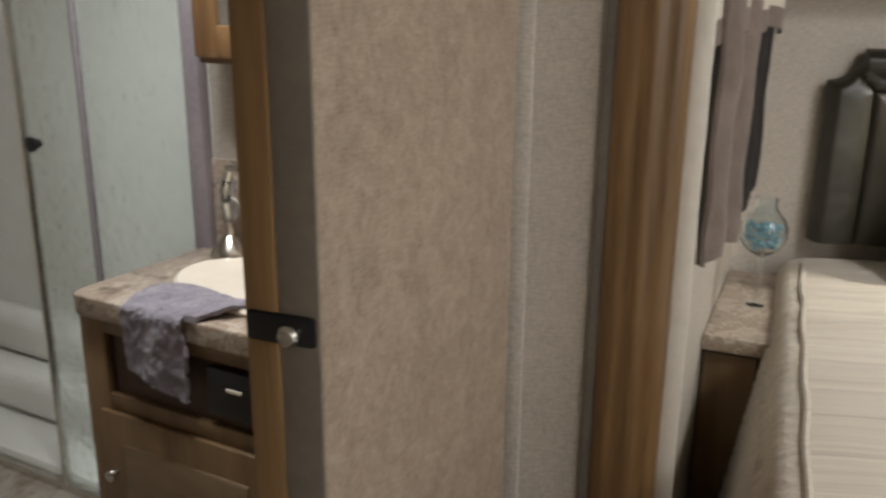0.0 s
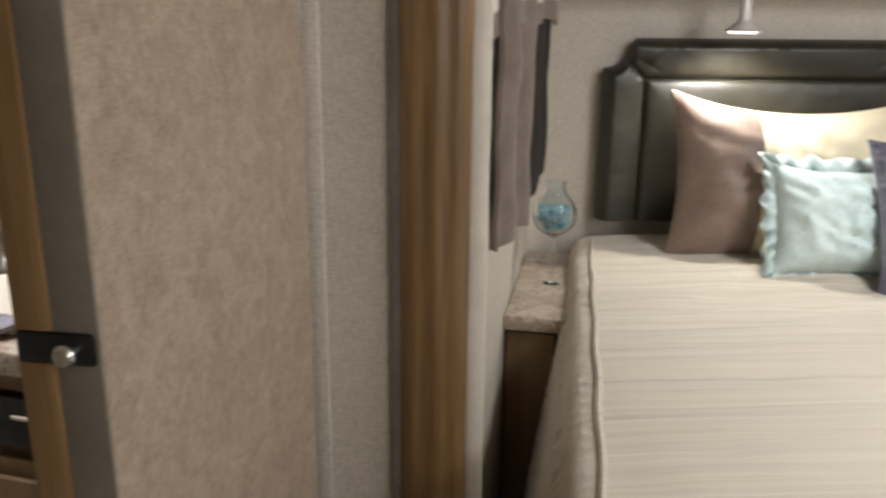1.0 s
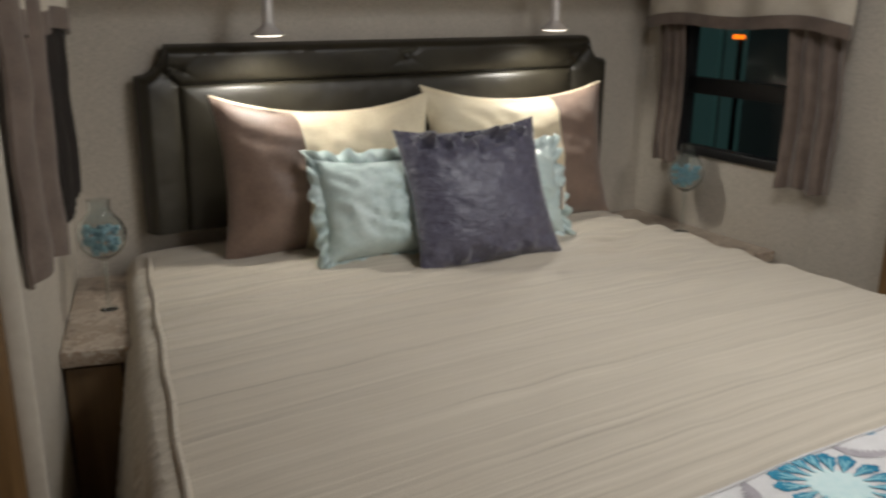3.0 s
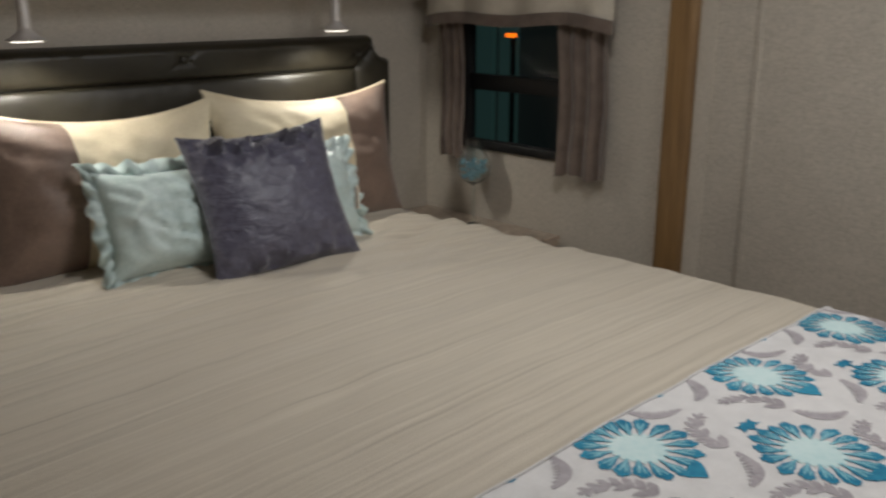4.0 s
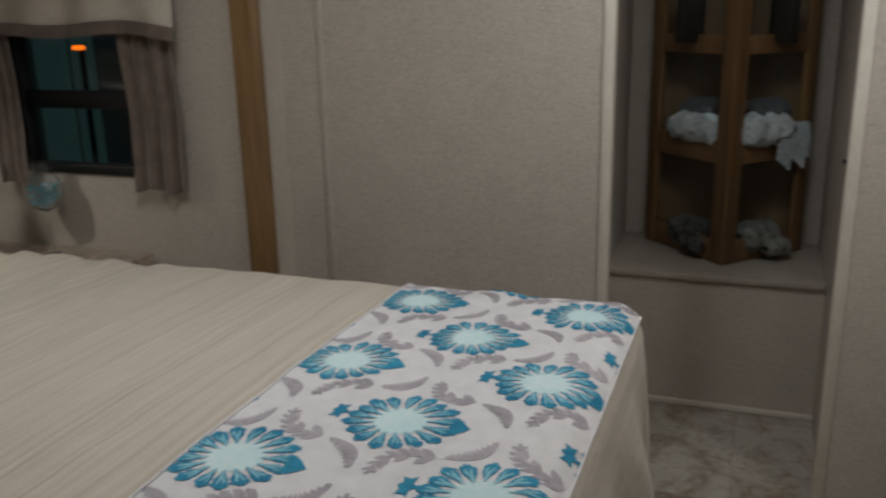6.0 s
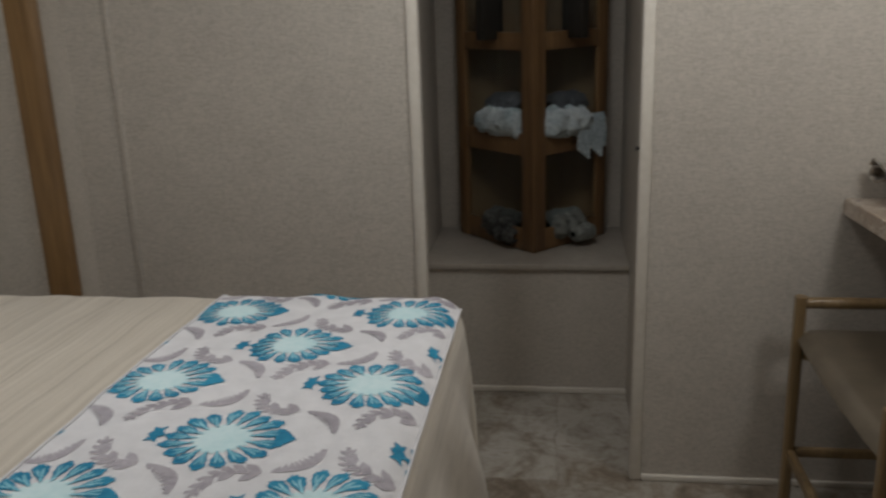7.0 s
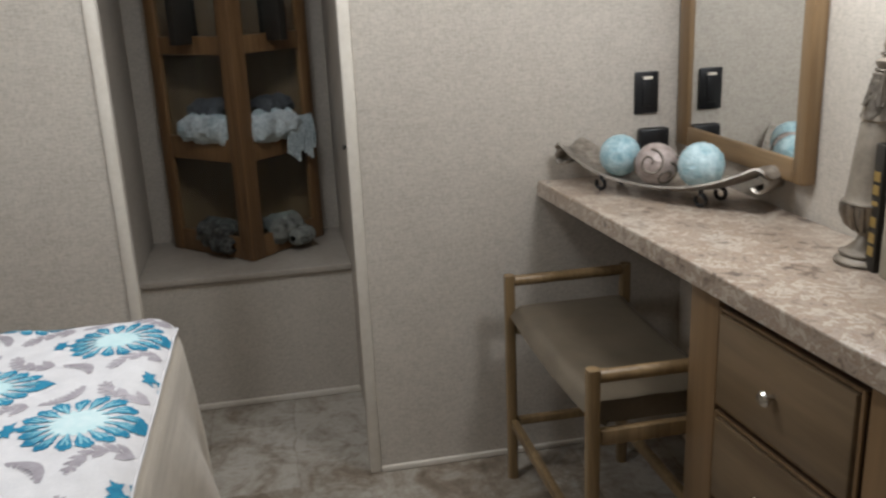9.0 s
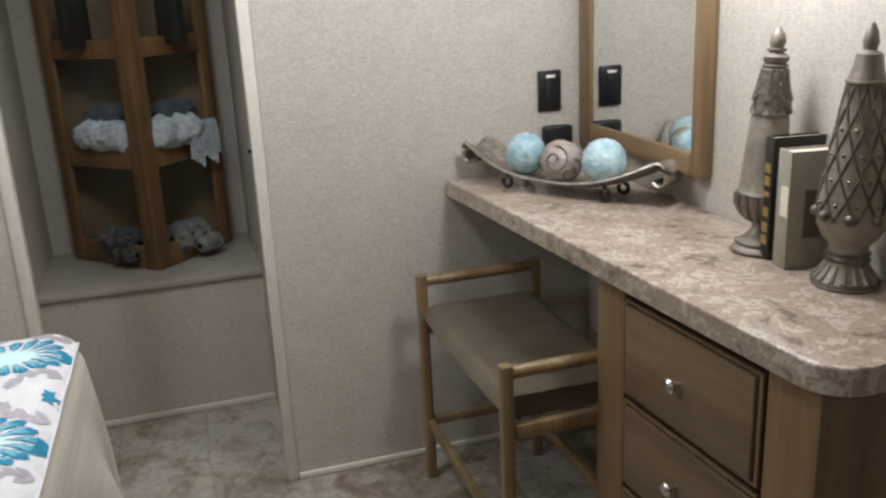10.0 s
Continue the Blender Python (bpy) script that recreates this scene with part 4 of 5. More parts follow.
part("back", box(3.395, 3.415, -0.165, 0.370, 0.494, 2.09), MAPLE, wardrobe, "brown cabinet back")
shelf_pts = [(3.06, 0.088), (3.33, 0.37), (3.39, 0.37), (3.39, -0.17), (3.31, -0.17)]
for z in (0.5, 0.885, 1.235):
    part("shelf", extrude_outline(shelf_pts[::-1], z, z + 0.014, 0), MAPLE, wardrobe)
part("side_panel", box(3.327, 3.417, 0.370, 0.384, 0.494, 2.09, 0.002), DARK_WOOD, wardrobe)
part("side_panel", box(3.308, 3.417, -0.177, -0.165, 0.494, 2.09, 0.002), DARK_WOOD, wardrobe)


def rolled_cloth(name, place, ln, r, yaw, mat, label, seed):
    t = thing(name, place, label, "throw", "throws in the cabinet")
    def at(u, v):
        a = 2 * math.pi * v
        end = max(0.0, 1 - abs(2 * u - 1) ** 6) ** 0.4
        rad = r * (0.35 + 0.65 * end) * (1 + 0.28 * noise.noise(Vector((u * 7, math.cos(a) * 2, math.sin(a) * 2 + seed))))
        return Matrix.Translation(place) @ pose(0, 0, 0, 0, 0, yaw) @ Vector((ln * (u - 0.5), rad * math.cos(a) * 1.2, r * 0.95 + rad * math.sin(a)))
    part("cloth", sheet(at, 40, 22), mat, t)
    return t


rolled_cloth("throw", (3.188, 0.198, 0.899), 0.235, 0.055, 45, THROW, "pale mint knitted throw rolled on a shelf", 1)
tr = rolled_cloth("throw", (3.172, -0.012, 0.899), 0.235, 0.055, -45, THROW, "pale mint knitted throw with fringe on a shelf", 4)
for k in range(9):
    x, y = 3.085 + 0.13 * 0 + 0.012 * k, -0.02 - 0.012 * k
    pts = [(x + 0.10, y - 0.045, 0.97), (x + 0.075, y - 0.05, 0.95), (x + 0.066, y - 0.055, 0.90), (x + 0.064 + 0.004 * (k % 3), y - 0.052, 0.85 - 0.012 * (k % 4))]
    part("fringe", tube(pts, 0.006, 6), THROW, tr)
rolled_cloth("throw", (3.25, 0.19, 0.955), 0.16, 0.05, 45, GREY_THROW, "dark knitted throw at the back of a shelf", 7)
rolled_cloth("throw", (3.26, -0.02, 0.955), 0.16, 0.05, -45, GREY_THROW, "dark knitted throw at the back of a shelf", 8)
rolled_cloth("throw", (3.20, 0.20, 0.514), 0.17, 0.055, 45, MIXED_THROW, "grey and white throw on the low shelf", 11)
rolled_cloth("throw", (3.19, -0.02, 0.514), 0.17, 0.055, -45, MIXED_THROW, "grey and white throw on the low shelf", 12)
rolled_cloth("throw", (3.12, 0.19, 0.514), 0.10, 0.03, 45, MIXED_THROW, "small white cloth on the low shelf", 13)
rolled_cloth("throw", (3.15, -0.09, 0.514), 0.10, 0.03, -45, MIXED_THROW, "small white cloth on the low shelf", 14)
for x, y, yaw in ((3.16, 0.245, 45), (3.155, -0.055, -45)):
    bk = thing("book", (x, y, 1.249), "dark book standing on the upper shelf", "book", "books in the cabinet")
    part("cover", box(-0.018, 0.018, -0.05, 0.05, 1.249, 1.46, 0.004, Matrix.Translation((x, y, 0)) @ pose(0, 0, 0, 0, 0, yaw)), BOOK_BLACK, bk)
latch = thing("door_catch", (EAST - 0.004, -0.222, 0.99), "small dark catch on the edge of the opening", "catch")
part("catch", tube([(EAST + 0.01, -0.223, 0.995), (EAST + 0.01, -0.208, 0.995), (EAST + 0.01, -0.204, 0.995)], [0.005, 0.005, 0.008], 10), BLACK, latch)

# ---- vanity ----
CT = 0.86
counter = thing("vanity_counter", (1.6, -1.0, CT), "brown and cream stone laminate vanity counter with a rounded corner", "counter")
part("top", extrude_outline([(0.89, SOUTH + 0.002), (EAST - 0.002, SOUTH + 0.002), (EAST - 0.002, -0.748)] + [(0.957 + 0.067 * math.cos(radians(86 + 94 * k / 9)), -0.910 + 0.067 * math.sin(radians(86 + 94 * k / 9))) for k in range(10)], CT - 0.045, CT, 0.006), LAMINATE, counter)
FRONT = [(EAST - 0.004, -0.748)] + [(0.957 + 0.067 * math.cos(radians(86 + 94 * k / 9)), -0.910 + 0.067 * math.sin(radians(86 + 94 * k / 9))) for k in range(10)] + [(0.89, SOUTH + 0.004)]


def edge_at(u, v):
    """Along the counter's front and end; the edge strip stands 1.5 mm proud of the top."""
    k = min(int(u * (len(FRONT) - 1)), len(FRONT) - 2)
    f = u * (len(FRONT) - 1) - k
    p0, p1 = Vector(FRONT[k]), Vector(FRONT[k + 1])
    d = (p1 - p0).normalized()
    p = p0.lerp(p1, f)
    return Vector((p.x + d.y * 0.0015, p.y - d.x * 0.0015, CT - 0.043 + 0.037 * v))


part("edge_strip", sheet(edge_at, (len(FRONT) - 1) * 4, 2), LAMINATE, counter, "laminate edge strip")
CF = -0.852
CHEST_M = Matrix.Translation((1.5, -0.846, 0)) @ pose(0, 0, 0, 0, 0, 4.0) @ Matrix.Translation((-1.5, 0.852, 0))   # the front stands a little askew to the wall
chest = thing("drawer_cabinet", (1.2, -1.0, 0), "maple drawer cabinet under the vanity counter", "cabinet")
part("body", box(0.935, 1.545, SOUTH + 0.06, CF - 0.002, 0.0, CT - 0.048, 0.003, CHEST_M), MAPLE, chest)
part("face_stile", box(1.447, 1.548, CF - 0.002, CF + 0.016, 0.0, CT - 0.048, 0.002, CHEST_M), MAPLE, chest)
part("face_stile", box(0.932, 1.042, CF - 0.002, CF + 0.014, 0.0, CT - 0.048, 0.002, CHEST_M), MAPLE, chest)
part("face_rail", box(1.042, 1.447, CF - 0.002, CF + 0.012, 0.795, CT - 0.048, 0.002, CHEST_M), MAPLE, chest)
for z0, z1 in ((0.583, 0.789), (0.377, 0.571), (0.200, 0.365), (0.035, 0.188)):
    d = part("drawer", box(1.048, 1.441, CF - 0.001, CF + 0.012, z0, z1, 0.002, CHEST_M), DARK_WOOD, chest, "glazed drawer front")
    part("drawer_face", box(1.059, 1.430, CF + 0.012, CF + 0.026, z0 + 0.010, z1 - 0.010, 0.005, CHEST_M), MAPLE_X, d)
    for x0, x1, q0, q1 in ((1.048, 1.057, z0, z1), (1.432, 1.441, z0, z1), (1.057, 1.432, z0, z0 + 0.008), (1.057, 1.432, z1 - 0.008, z1)):
        part("bead", box(x0, x1, CF + 0.012, CF + 0.019, q0, q1, 0.003, CHEST_M), MAPLE, d)
    kz = (z0 + z1) / 2
    part("knob", lathe([(0.005, 0), (0.005, 0.012), (0.013, 0.016), (0.015, 0.022), (0.011, 0.027), (0, 0.029)], 18, CHEST_M @ Matrix.Translation((1.252, CF + 0.026, kz)) @ pose(0, 0, 0, -90, 0, 0)), CHROME, d, "brushed nickel knob")
knee = thing("support_rail", (1.9, -1.17, 0.75), "wooden rail carrying the counter along the wall", "rail")
part("rail", box(1.56, EAST - 0.004, SOUTH + 0.004, SOUTH + 0.03, 0.74, CT - 0.047, 0.003), MAPLE_X, knee)

MX0, MX1, MZ = 1.703, 2.325, 0.940
mirror = thing("wall_mirror", (2.03, SOUTH + 0.02, MZ), "mirror in a wide oak frame above the vanity", "mirror")
for x0, x1, z0, z1, mat in ((MX0, MX0 + 0.041, MZ, 1.78, MUTED_OAK), (MX1 - 0.065, MX1, MZ, 1.78, MUTED_OAK), (MX0 + 0.041, MX1 - 0.065, MZ, MZ + 0.056, OAK_X), (MX0 + 0.041, MX1 - 0.065, 1.72, 1.78, OAK_X)):
    part("frame", box(x0, x1, SOUTH + 0.001, SOUTH + 0.038, z0, z1, 0.006), mat, mirror)
part("mirror_glass", box(MX0 + 0.037, MX1 - 0.061, SOUTH + 0.016, SOUTH + 0.030, MZ + 0.052, 1.724), MIRROR, mirror, "silvered mirror glass", smooth=False)

sw = thing("light_switch", (EAST, -1.07, 1.09), "black rocker switch plate on the wall", "switch")
part("plate", box(EAST - 0.010, EAST, -1.108, -1.036, 1.03, 1.148, 0.004), BLACK, sw)
part("rocker", box(EAST - 0.015, EAST - 0.009, -1.088, -1.056, 1.05, 1.128, 0.003), BLACK, sw)
part("indicator", box(EAST - 0.016, EAST - 0.0145, -1.086, -1.058, 1.127, 1.135, 0.001), CERAMIC, sw, "white mark")
ou = thing("outlet", (EAST, -1.1, 0.95), "black wall outlet cover behind the ornament", "outlet")
part("cover", box(EAST - 0.035, EAST, -1.135, -1.045, 0.915, 0.99, 0.01), BLACK, ou)

# tray with three balls
tray = thing("ornament_tray", (2.05, -1.0, CT), "antique silver tray with scrolled ends on black feet", "tray")
TA, TB = Vector((2.318, -0.822, 0)), Vector((1.773, -1.142, 0))
tdir = (TB - TA).normalized()
tper = Vector((-tdir.y, tdir.x, 0))


def tray_at(u, v):
    t = (u - 0.5) * 2
    ln = (TB - TA).length
    width = 0.078 * (1 - 0.45 * abs(t) ** 3)
    p = TA + tdir * ln * u + tper * width * (v - 0.5) * 2
    z = 0.016 + 0.088 * abs(t) ** 2.3 + 0.018 * (2 * v - 1) ** 2
    if abs(t) > 0.9:
        k = (abs(t) - 0.9) / 0.1
        z -= 0.030 * k * k
    return Vector((p.x, p.y, CT + z + 0.012))


part("dish", sheet(tray_at, 50, 12, 0.006), SILVER, tray)
for end, s in ((TA, 1), (TB, -1)):
    c = end + tdir * 0.022 * s
    curl = [c + tdir * (-s) * (0.022 * math.sin(a)) + Vector((0, 0, CT + 0.075 + 0.022 * math.cos(a))) for a in np.linspace(0, 4.2, 14)]
    bm = bmesh.new()
    last = None
    for p in curl:
        row = [bm.verts.new(p + tper * w) for w in (-0.042, 0, 0.042)]
        if last:
            for k in range(2):
                bm.faces.new((last[k], last[k + 1], row[k + 1], row[k]))
        last = row
    sc = part("scroll", bm, SILVER, tray)
    mod = sc.modifiers.new("thickness", "SOLIDIFY")
    mod.thickness = 0.005
for u in (0.26, 0.74):
    base = TA + (TB - TA) * u
    for s in (-1, 1):
        q = base + tper * 0.045 * s
        foot = [(q.x, q.y, CT + 0.046), (q.x, q.y, CT + 0.034)] + [(q.x + tdir.x * 0.014 * math.sin(a) , q.y + tdir.y * 0.014 * math.sin(a), CT + 0.020 + 0.014 * math.cos(a)) for a in np.linspace(0, 5.2, 12)]
        part("foot", tube(foot, 0.0055, 8), BLACK, tray, "black scrolled foot")


def ball(place, r, mat, label, swirl):
    b = thing("ornament_ball", place, label, "ornament", "balls on the tray")
    bm = bmesh.new()
    bmesh.ops.create_uvsphere(bm, u_segments=56, v_segments=36, radius=r)
    for v in bm.verts:
        n = v.co.normalized()
        v.co += n * (0.0016 * noise.noise(n * 5 + Vector(place)) + (0.0 if swirl else 0.0034 * noise.noise(n * 11 + Vector(place))))
    bmesh.ops.translate(bm, vec=place, verts=bm.verts)
    part("shell", bm, mat, b)
    if swirl:
        for k in range(5):
            ax = Vector((math.cos(k * 2.4), math.sin(k * 2.4), 0.5 - 0.25 * k)).normalized()
            s1 = ax.orthogonal().normalized()
            s2 = ax.cross(s1)
            pts = [Vector(place) + (ax + (s1 * math.cos(a) + s2 * math.sin(a)) * (0.08 + a * 0.085)).normalized() * (r + 0.001) for a in np.linspace(0, 8.5, 44)]
            part("scroll_relief", tube(pts, 0.0026, 6), ANTIQUE, b)


for u, r, mat, lab, sw_ in ((0.306, 0.054, AQUA_BALL, "glossy aqua ceramic ball on the tray", False), (0.486, 0.054, BROWN_BALL, "mauve-brown ball with scroll relief on the tray", True), (0.693, 0.056, AQUA_BALL, "glossy aqua ceramic ball on the tray", False)):
    p = TA + (TB - TA) * u
    zz = tray_at(u, 0.5).z + r * 1.01
    ball((p.x, p.y, zz), r, mat, lab, sw_)

# finials and books
fa = thing("finial", (1.428, -1.105, CT), "tall pewter finial ornament with leaf collar", "ornament", "finials on the counter")
FA = Matrix.Translation((1.405, -1.105, CT)) @ pose(0, 0, 0, 2.5, 0, 0) @ Matrix.Diagonal((0.92, 0.92, 0.90, 1))
part("body", lathe([(0.052, 0), (0.054, 0.006), (0.050, 0.013), (0.044, 0.018), (0.046, 0.024), (0.030, 0.034), (0.018, 0.050), (0.015, 0.060), (0.024, 0.070), (0.040, 0.086), (0.050, 0.108), (0.052, 0.128), (0.054, 0.132), (0.050, 0.138), (0.048, 0.16), (0.043, 0.24), (0.038, 0.295), (0.036, 0.30), (0.041, 0.305), (0.039, 0.312), (0.036, 0.35), (0.028, 0.385), (0.024, 0.40), (0.018, 0.405), (0.025, 0.414), (0.026, 0.422), (0.015, 0.430), (0.017, 0.436), (0.012, 0.440), (0.017, 0.452), (0.013, 0.468), (0.004, 0.482), (0, 0.484)], 32, FA), PEWTER, fa)


def acanthus(k, n, z0, z1, r0, r1, width):
    """One carved leaf lying on the collar: lobed sides, raised rib, tip turned outwards at the bottom."""
    a0 = 2 * math.pi * k / n
    def at(u, v):
        t = v                                   # 0 at the tip below, 1 at the neck
        z = z0 + (z1 - z0) * t
        r = r0 + (r1 - r0) * t + 0.0012 * (1 - t) ** 5
        lobes = 0.72 + 0.28 * abs(math.sin(t * 3.2 * math.pi))
        half = width * math.sin(math.pi * min(1.0, 0.20 + 0.55 * t)) * lobes * (1 - 0.35 * t)
        side = (2 * u - 1) * half
        ridge = 0.0036 * (1 - abs(2 * u - 1)) ** 1.2 + 0.0022 * math.cos((abs(2 * u - 1) * 2.2 + t * 5.5) * 2 * math.pi) * abs(2 * u - 1)
        ang = a0 + side / r
        return FA @ Vector(((r + ridge + 0.001) * math.cos(ang), (r + ridge + 0.001) * math.sin(ang), z))
    return sheet(at, 12, 22, 0.002)


for k in range(7):
    part("leaf", acanthus(k, 7, 0.306, 0.396, 0.0365, 0.0225, 0.020), ANTIQUE, fa)
for k in range(7):
    part("leaf", acanthus(k + 0.5, 7, 0.332, 0.398, 0.0355, 0.0220, 0.013), ANTIQUE, fa)
for k in range(14):
    a = 2 * math.pi * k / 14
    pts = [FA @ Vector((rr * math.cos(a), rr * math.sin(a), z)) for rr, z in ((0.026, 0.072), (0.042, 0.088), (0.051, 0.108), (0.052, 0.128))]
    part("lobe", tube(pts, [0.004, 0.006, 0.007, 0.006], 6), ANTIQUE, fa)
fb = thing("finial", (1.19, -1.10, CT), "tall pewter finial ornament with lattice relief", "ornament", "finials on the counter")
FB = Matrix.Translation((1.178, -1.118, CT)) @ pose(0, 0, 0, 1.2, 0, 0) @ Matrix.Diagonal((0.95, 0.95, 0.935, 1))
prof_b = [(0.058, 0), (0.060, 0.005), (0.056, 0.012), (0.046, 0.024), (0.036, 0.040), (0.034, 0.048), (0.037, 0.052), (0.034, 0.058), (0.037, 0.064), (0.034, 0.070), (0.036, 0.082), (0.048, 0.094), (0.058, 0.115), (0.061, 0.14), (0.057, 0.18), (0.048, 0.25), (0.038, 0.32), (0.030, 0.375), (0.032, 0.38), (0.026, 0.40), (0.022, 0.425), (0.018, 0.428), (0.011, 0.432), (0.014, 0.446), (0.011, 0.462), (0.004, 0.478), (0, 0.480)]
part("body", lathe(prof_b, 36, FB), PEWTER, fb)


def radius_b(z):
    for (r0, z0), (r1, z1) in zip(prof_b, prof_b[1:]):
        if z0 <= z <= z1 and z1 > z0:
            return r0 + (r1 - r0) * (z - z0) / (z1 - z0)
    return 0.02


for k in range(10):
    for s in (-1, 1):
        pts = []
        for z in np.linspace(0.13, 0.372, 26):
            a = 2 * math.pi * k / 10 + s * (z - 0.13) * 7.5
            r = radius_b(z) + 0.0012
            pts.append(FB @ Vector((r * math.cos(a), r * math.sin(a), z)))
        part("lattice", tube(pts, 0.0021, 6), ANTIQUE, fb)
for k in range(8):
    a = 2 * math.pi * k / 8
    bm = bmesh.new()
    bmesh.ops.create_uvsphere(bm, u_segments=12, v_segments=8, radius=0.011, matrix=FB @ Matrix.Translation((0.061 * math.cos(a), 0.061 * math.sin(a), 0.138)))
    part("boss", bm, ANTIQUE, fb)

for (x, y, yaw, h, t, w, cov, lab) in ((1.352, -1.118, -8, 0.238, 0.030, 0.11, BOOK_BLACK, "black book with gilt lettering standing on the counter"), (1.298, -1.112, -10, 0.222, 0.046, 0.11, BOOK_GREY, "grey cloth book standing on the counter")):
    bk = thing("book", (x, y, CT), lab, "book", "books on the counter")
    m = Matrix.Translation((x, y, 0)) @ pose(0, 0, 0, 0, 0, yaw)
    part("spine", box(-t / 2, t / 2, 0.030, 0.036, CT, CT + h, 0.002, m), cov, bk)
    part("cover", box(-t / 2, -t / 2 + 0.003, -0.07, 0.031, CT, CT + h, 0.001, m), cov, bk)
    part("cover", box(t / 2 - 0.003, t / 2, -0.07, 0.031, CT, CT + h, 0.001, m), cov, bk)
    part("pages", box(-t / 2 + 0.004, t / 2 - 0.004, -0.066, 0.029, CT + 0.003, CT + h - 0.004, 0, m), PAPER, bk, "cream page block")
    if cov is BOOK_BLACK:
        for i, z in enumerate((0.03, 0.055, 0.085, 0.125, 0.145, 0.17)):
            part("spine_print", box(-t * 0.32, t * 0.32, 0.036, 0.0372, CT + z, CT + z + (0.018 if i != 3 else 0.008), 0, m), GILT, bk, "gilt bars of print")
    else:
        part("spine_label", box(-t * 0.5, t * 0.1, 0.0362, 0.0374, CT + 0.10, CT + 0.155, 0, m), PAPER, bk, "pale spine label")
        part("cover_patch", box(-t / 2 - 0.0015, -t / 2, -0.05, 0.005, CT + 0.06, CT + 0.15, 0, m), SEAT_LEATHER, bk, "brown cover patch")

# ---- vanity stool ----
stool = thing("vanity_stool", (1.9, -0.8, 0), "wooden vanity stool with arms and a taupe leather seat", "stool")
SX0, SX1, SY0, SY1 = 1.562, 2.205, -0.962, -0.622
AH = 0.625
for x, y in ((SX0, SY1), (SX1, SY1), (SX0, SY0), (SX1, SY0)):
    part("leg", extrude_outline(rounded_slab(x - 0.014, x + 0.014, y - 0.014, y + 0.014, 0.007, ("x0y0", "x1y0", "x1y1", "x0y1")), 0, AH + 0.006, 0.003), BENCH_WOOD, stool)
for x in (SX0, SX1):
    part("arm", tube([(x, SY1 - 0.012, AH - 0.012), (x, (SY0 + SY1) / 2, AH - 0.012), (x, SY0 + 0.012, AH - 0.012)], 0.015, 14), BENCH_WOOD, stool)
    part("side_rail", box(x - 0.011, x + 0.011, SY0 + 0.016, SY1 - 0.016, 0.455, 0.49, 0.004), BENCH_WOOD, stool)
    part("stretcher", box(x - 0.010, x + 0.010, SY0 + 0.016, SY1 - 0.016, 0.17, 0.195, 0.004), BENCH_WOOD, stool)
for y in (SY0 + 0.04, SY1 - 0.004):
    part("stretcher", box(SX0 + 0.012, SX1 - 0.012, y - 0.010, y + 0.010, 0.165, 0.195, 0.004), BENCH_WOOD, stool)


def seat_at(u, v):
    a, b = 2 * u - 1, 2 * v - 1
    x = (SX0 + SX1) / 2 + (SX1 - SX0 - 0.036) / 2 * a
    y = (SY0 + SY1) / 2 + (SY1 - SY0 + 0.01) / 2 * b
    dip = -0.014 * (1 - a * a)
    edge = 0.03 * max(0.0, abs(b) - 0.8) / 0.2
    return Vector((x, y, 0.545 + dip - edge * edge / 0.03 + 0.002 * noise.noise(Vector((a * 3, b * 3, 1)))))


part("seat", sheet(seat_at, 30, 24, 0.05), SEAT_LEATHER, stool, "taupe leather sling seat")

# ---- bathroom door ----
HINGE, FREE = Vector((-0.285, 1.352, 0)), Vector((-0.393, 0.757, 0))
dd = (FREE - HINGE).normalized()
DM = Matrix.Translation(HINGE) @ Matrix(((dd.x, dd.y, 0, 0), (dd.y, -dd.x, 0, 0), (0, 0, 1, 0), (0, 0, 0, 1)))
door = thing("bathroom_door", HINGE, "open bathroom door in beige wood-look covering with grey edge", "door")
dl = (FREE - HINGE).length
part("leaf", box(0.0, dl - 0.004, 0.0, 0.042, 0.02, 1.95, 0.0, DM), DOOR_FACE, door)
part("edge", box(dl - 0.004, dl, 0.0, 0.043, 0.02, 1.95, 0.001, DM), PANEL_GREY, door, "grey door edge")
part("edge_trim", box(dl - 0.045, dl + 0.003, 0.043, 0.079, 0.02, 1.95, 0.003, DM), OAK, door, "oak edge strip")
st = part("catch_strap", box(dl + 0.0005, dl + 0.006, 0.002, 0.076, 1.098, 1.128, 0.004, DM), BLACK, door, "black door catch")
part("catch_knob", lathe([(0.006, 0), (0.006, 0.006), (0.010, 0.009), (0.011, 0.015), (0.008, 0.019), (0, 0.020)], 18, DM @ Matrix.Translation((dl + 0.006, 0.022, 1.113)) @ pose(0, 0, 0, 0, 90, 0)), CHROME, st, "chrome knob")
solid("trim_door_stop", box(-0.300, -0.262, MAIN - 0.012, MAIN, 0, 1.95, 0.003), WALLPAPER, "narrow strip beside the door hinge")

# ---- bathroom ----
bv = thing("bathroom_vanity", BATH @ Vector((0.3, 0.2, 0)), "wooden bathroom vanity with a raised panel door", "cabinet")
part("body", box(0.012, 0.80, 0.03, 0.385, 0.0, 0.795, 0.003, BATH), MAPLE, bv)
part("face_frame", box(0.008, 0.075, 0.012, 0.03, 0.0, 0.795, 0.003, BATH), MAPLE, bv)
part("face_frame", box(0.075, 0.80, 0.012, 0.03, 0.60, 0.635, 0.003, BATH), MAPLE, bv)
part("face_frame", box(0.075, 0.80, 0.012, 0.03, 0.765, 0.795, 0.003, BATH), MAPLE, bv)
part("recess_panel", box(0.075, 0.80, 0.026, 0.032, 0.635, 0.765, 0, BATH), DARK_WOOD, bv)
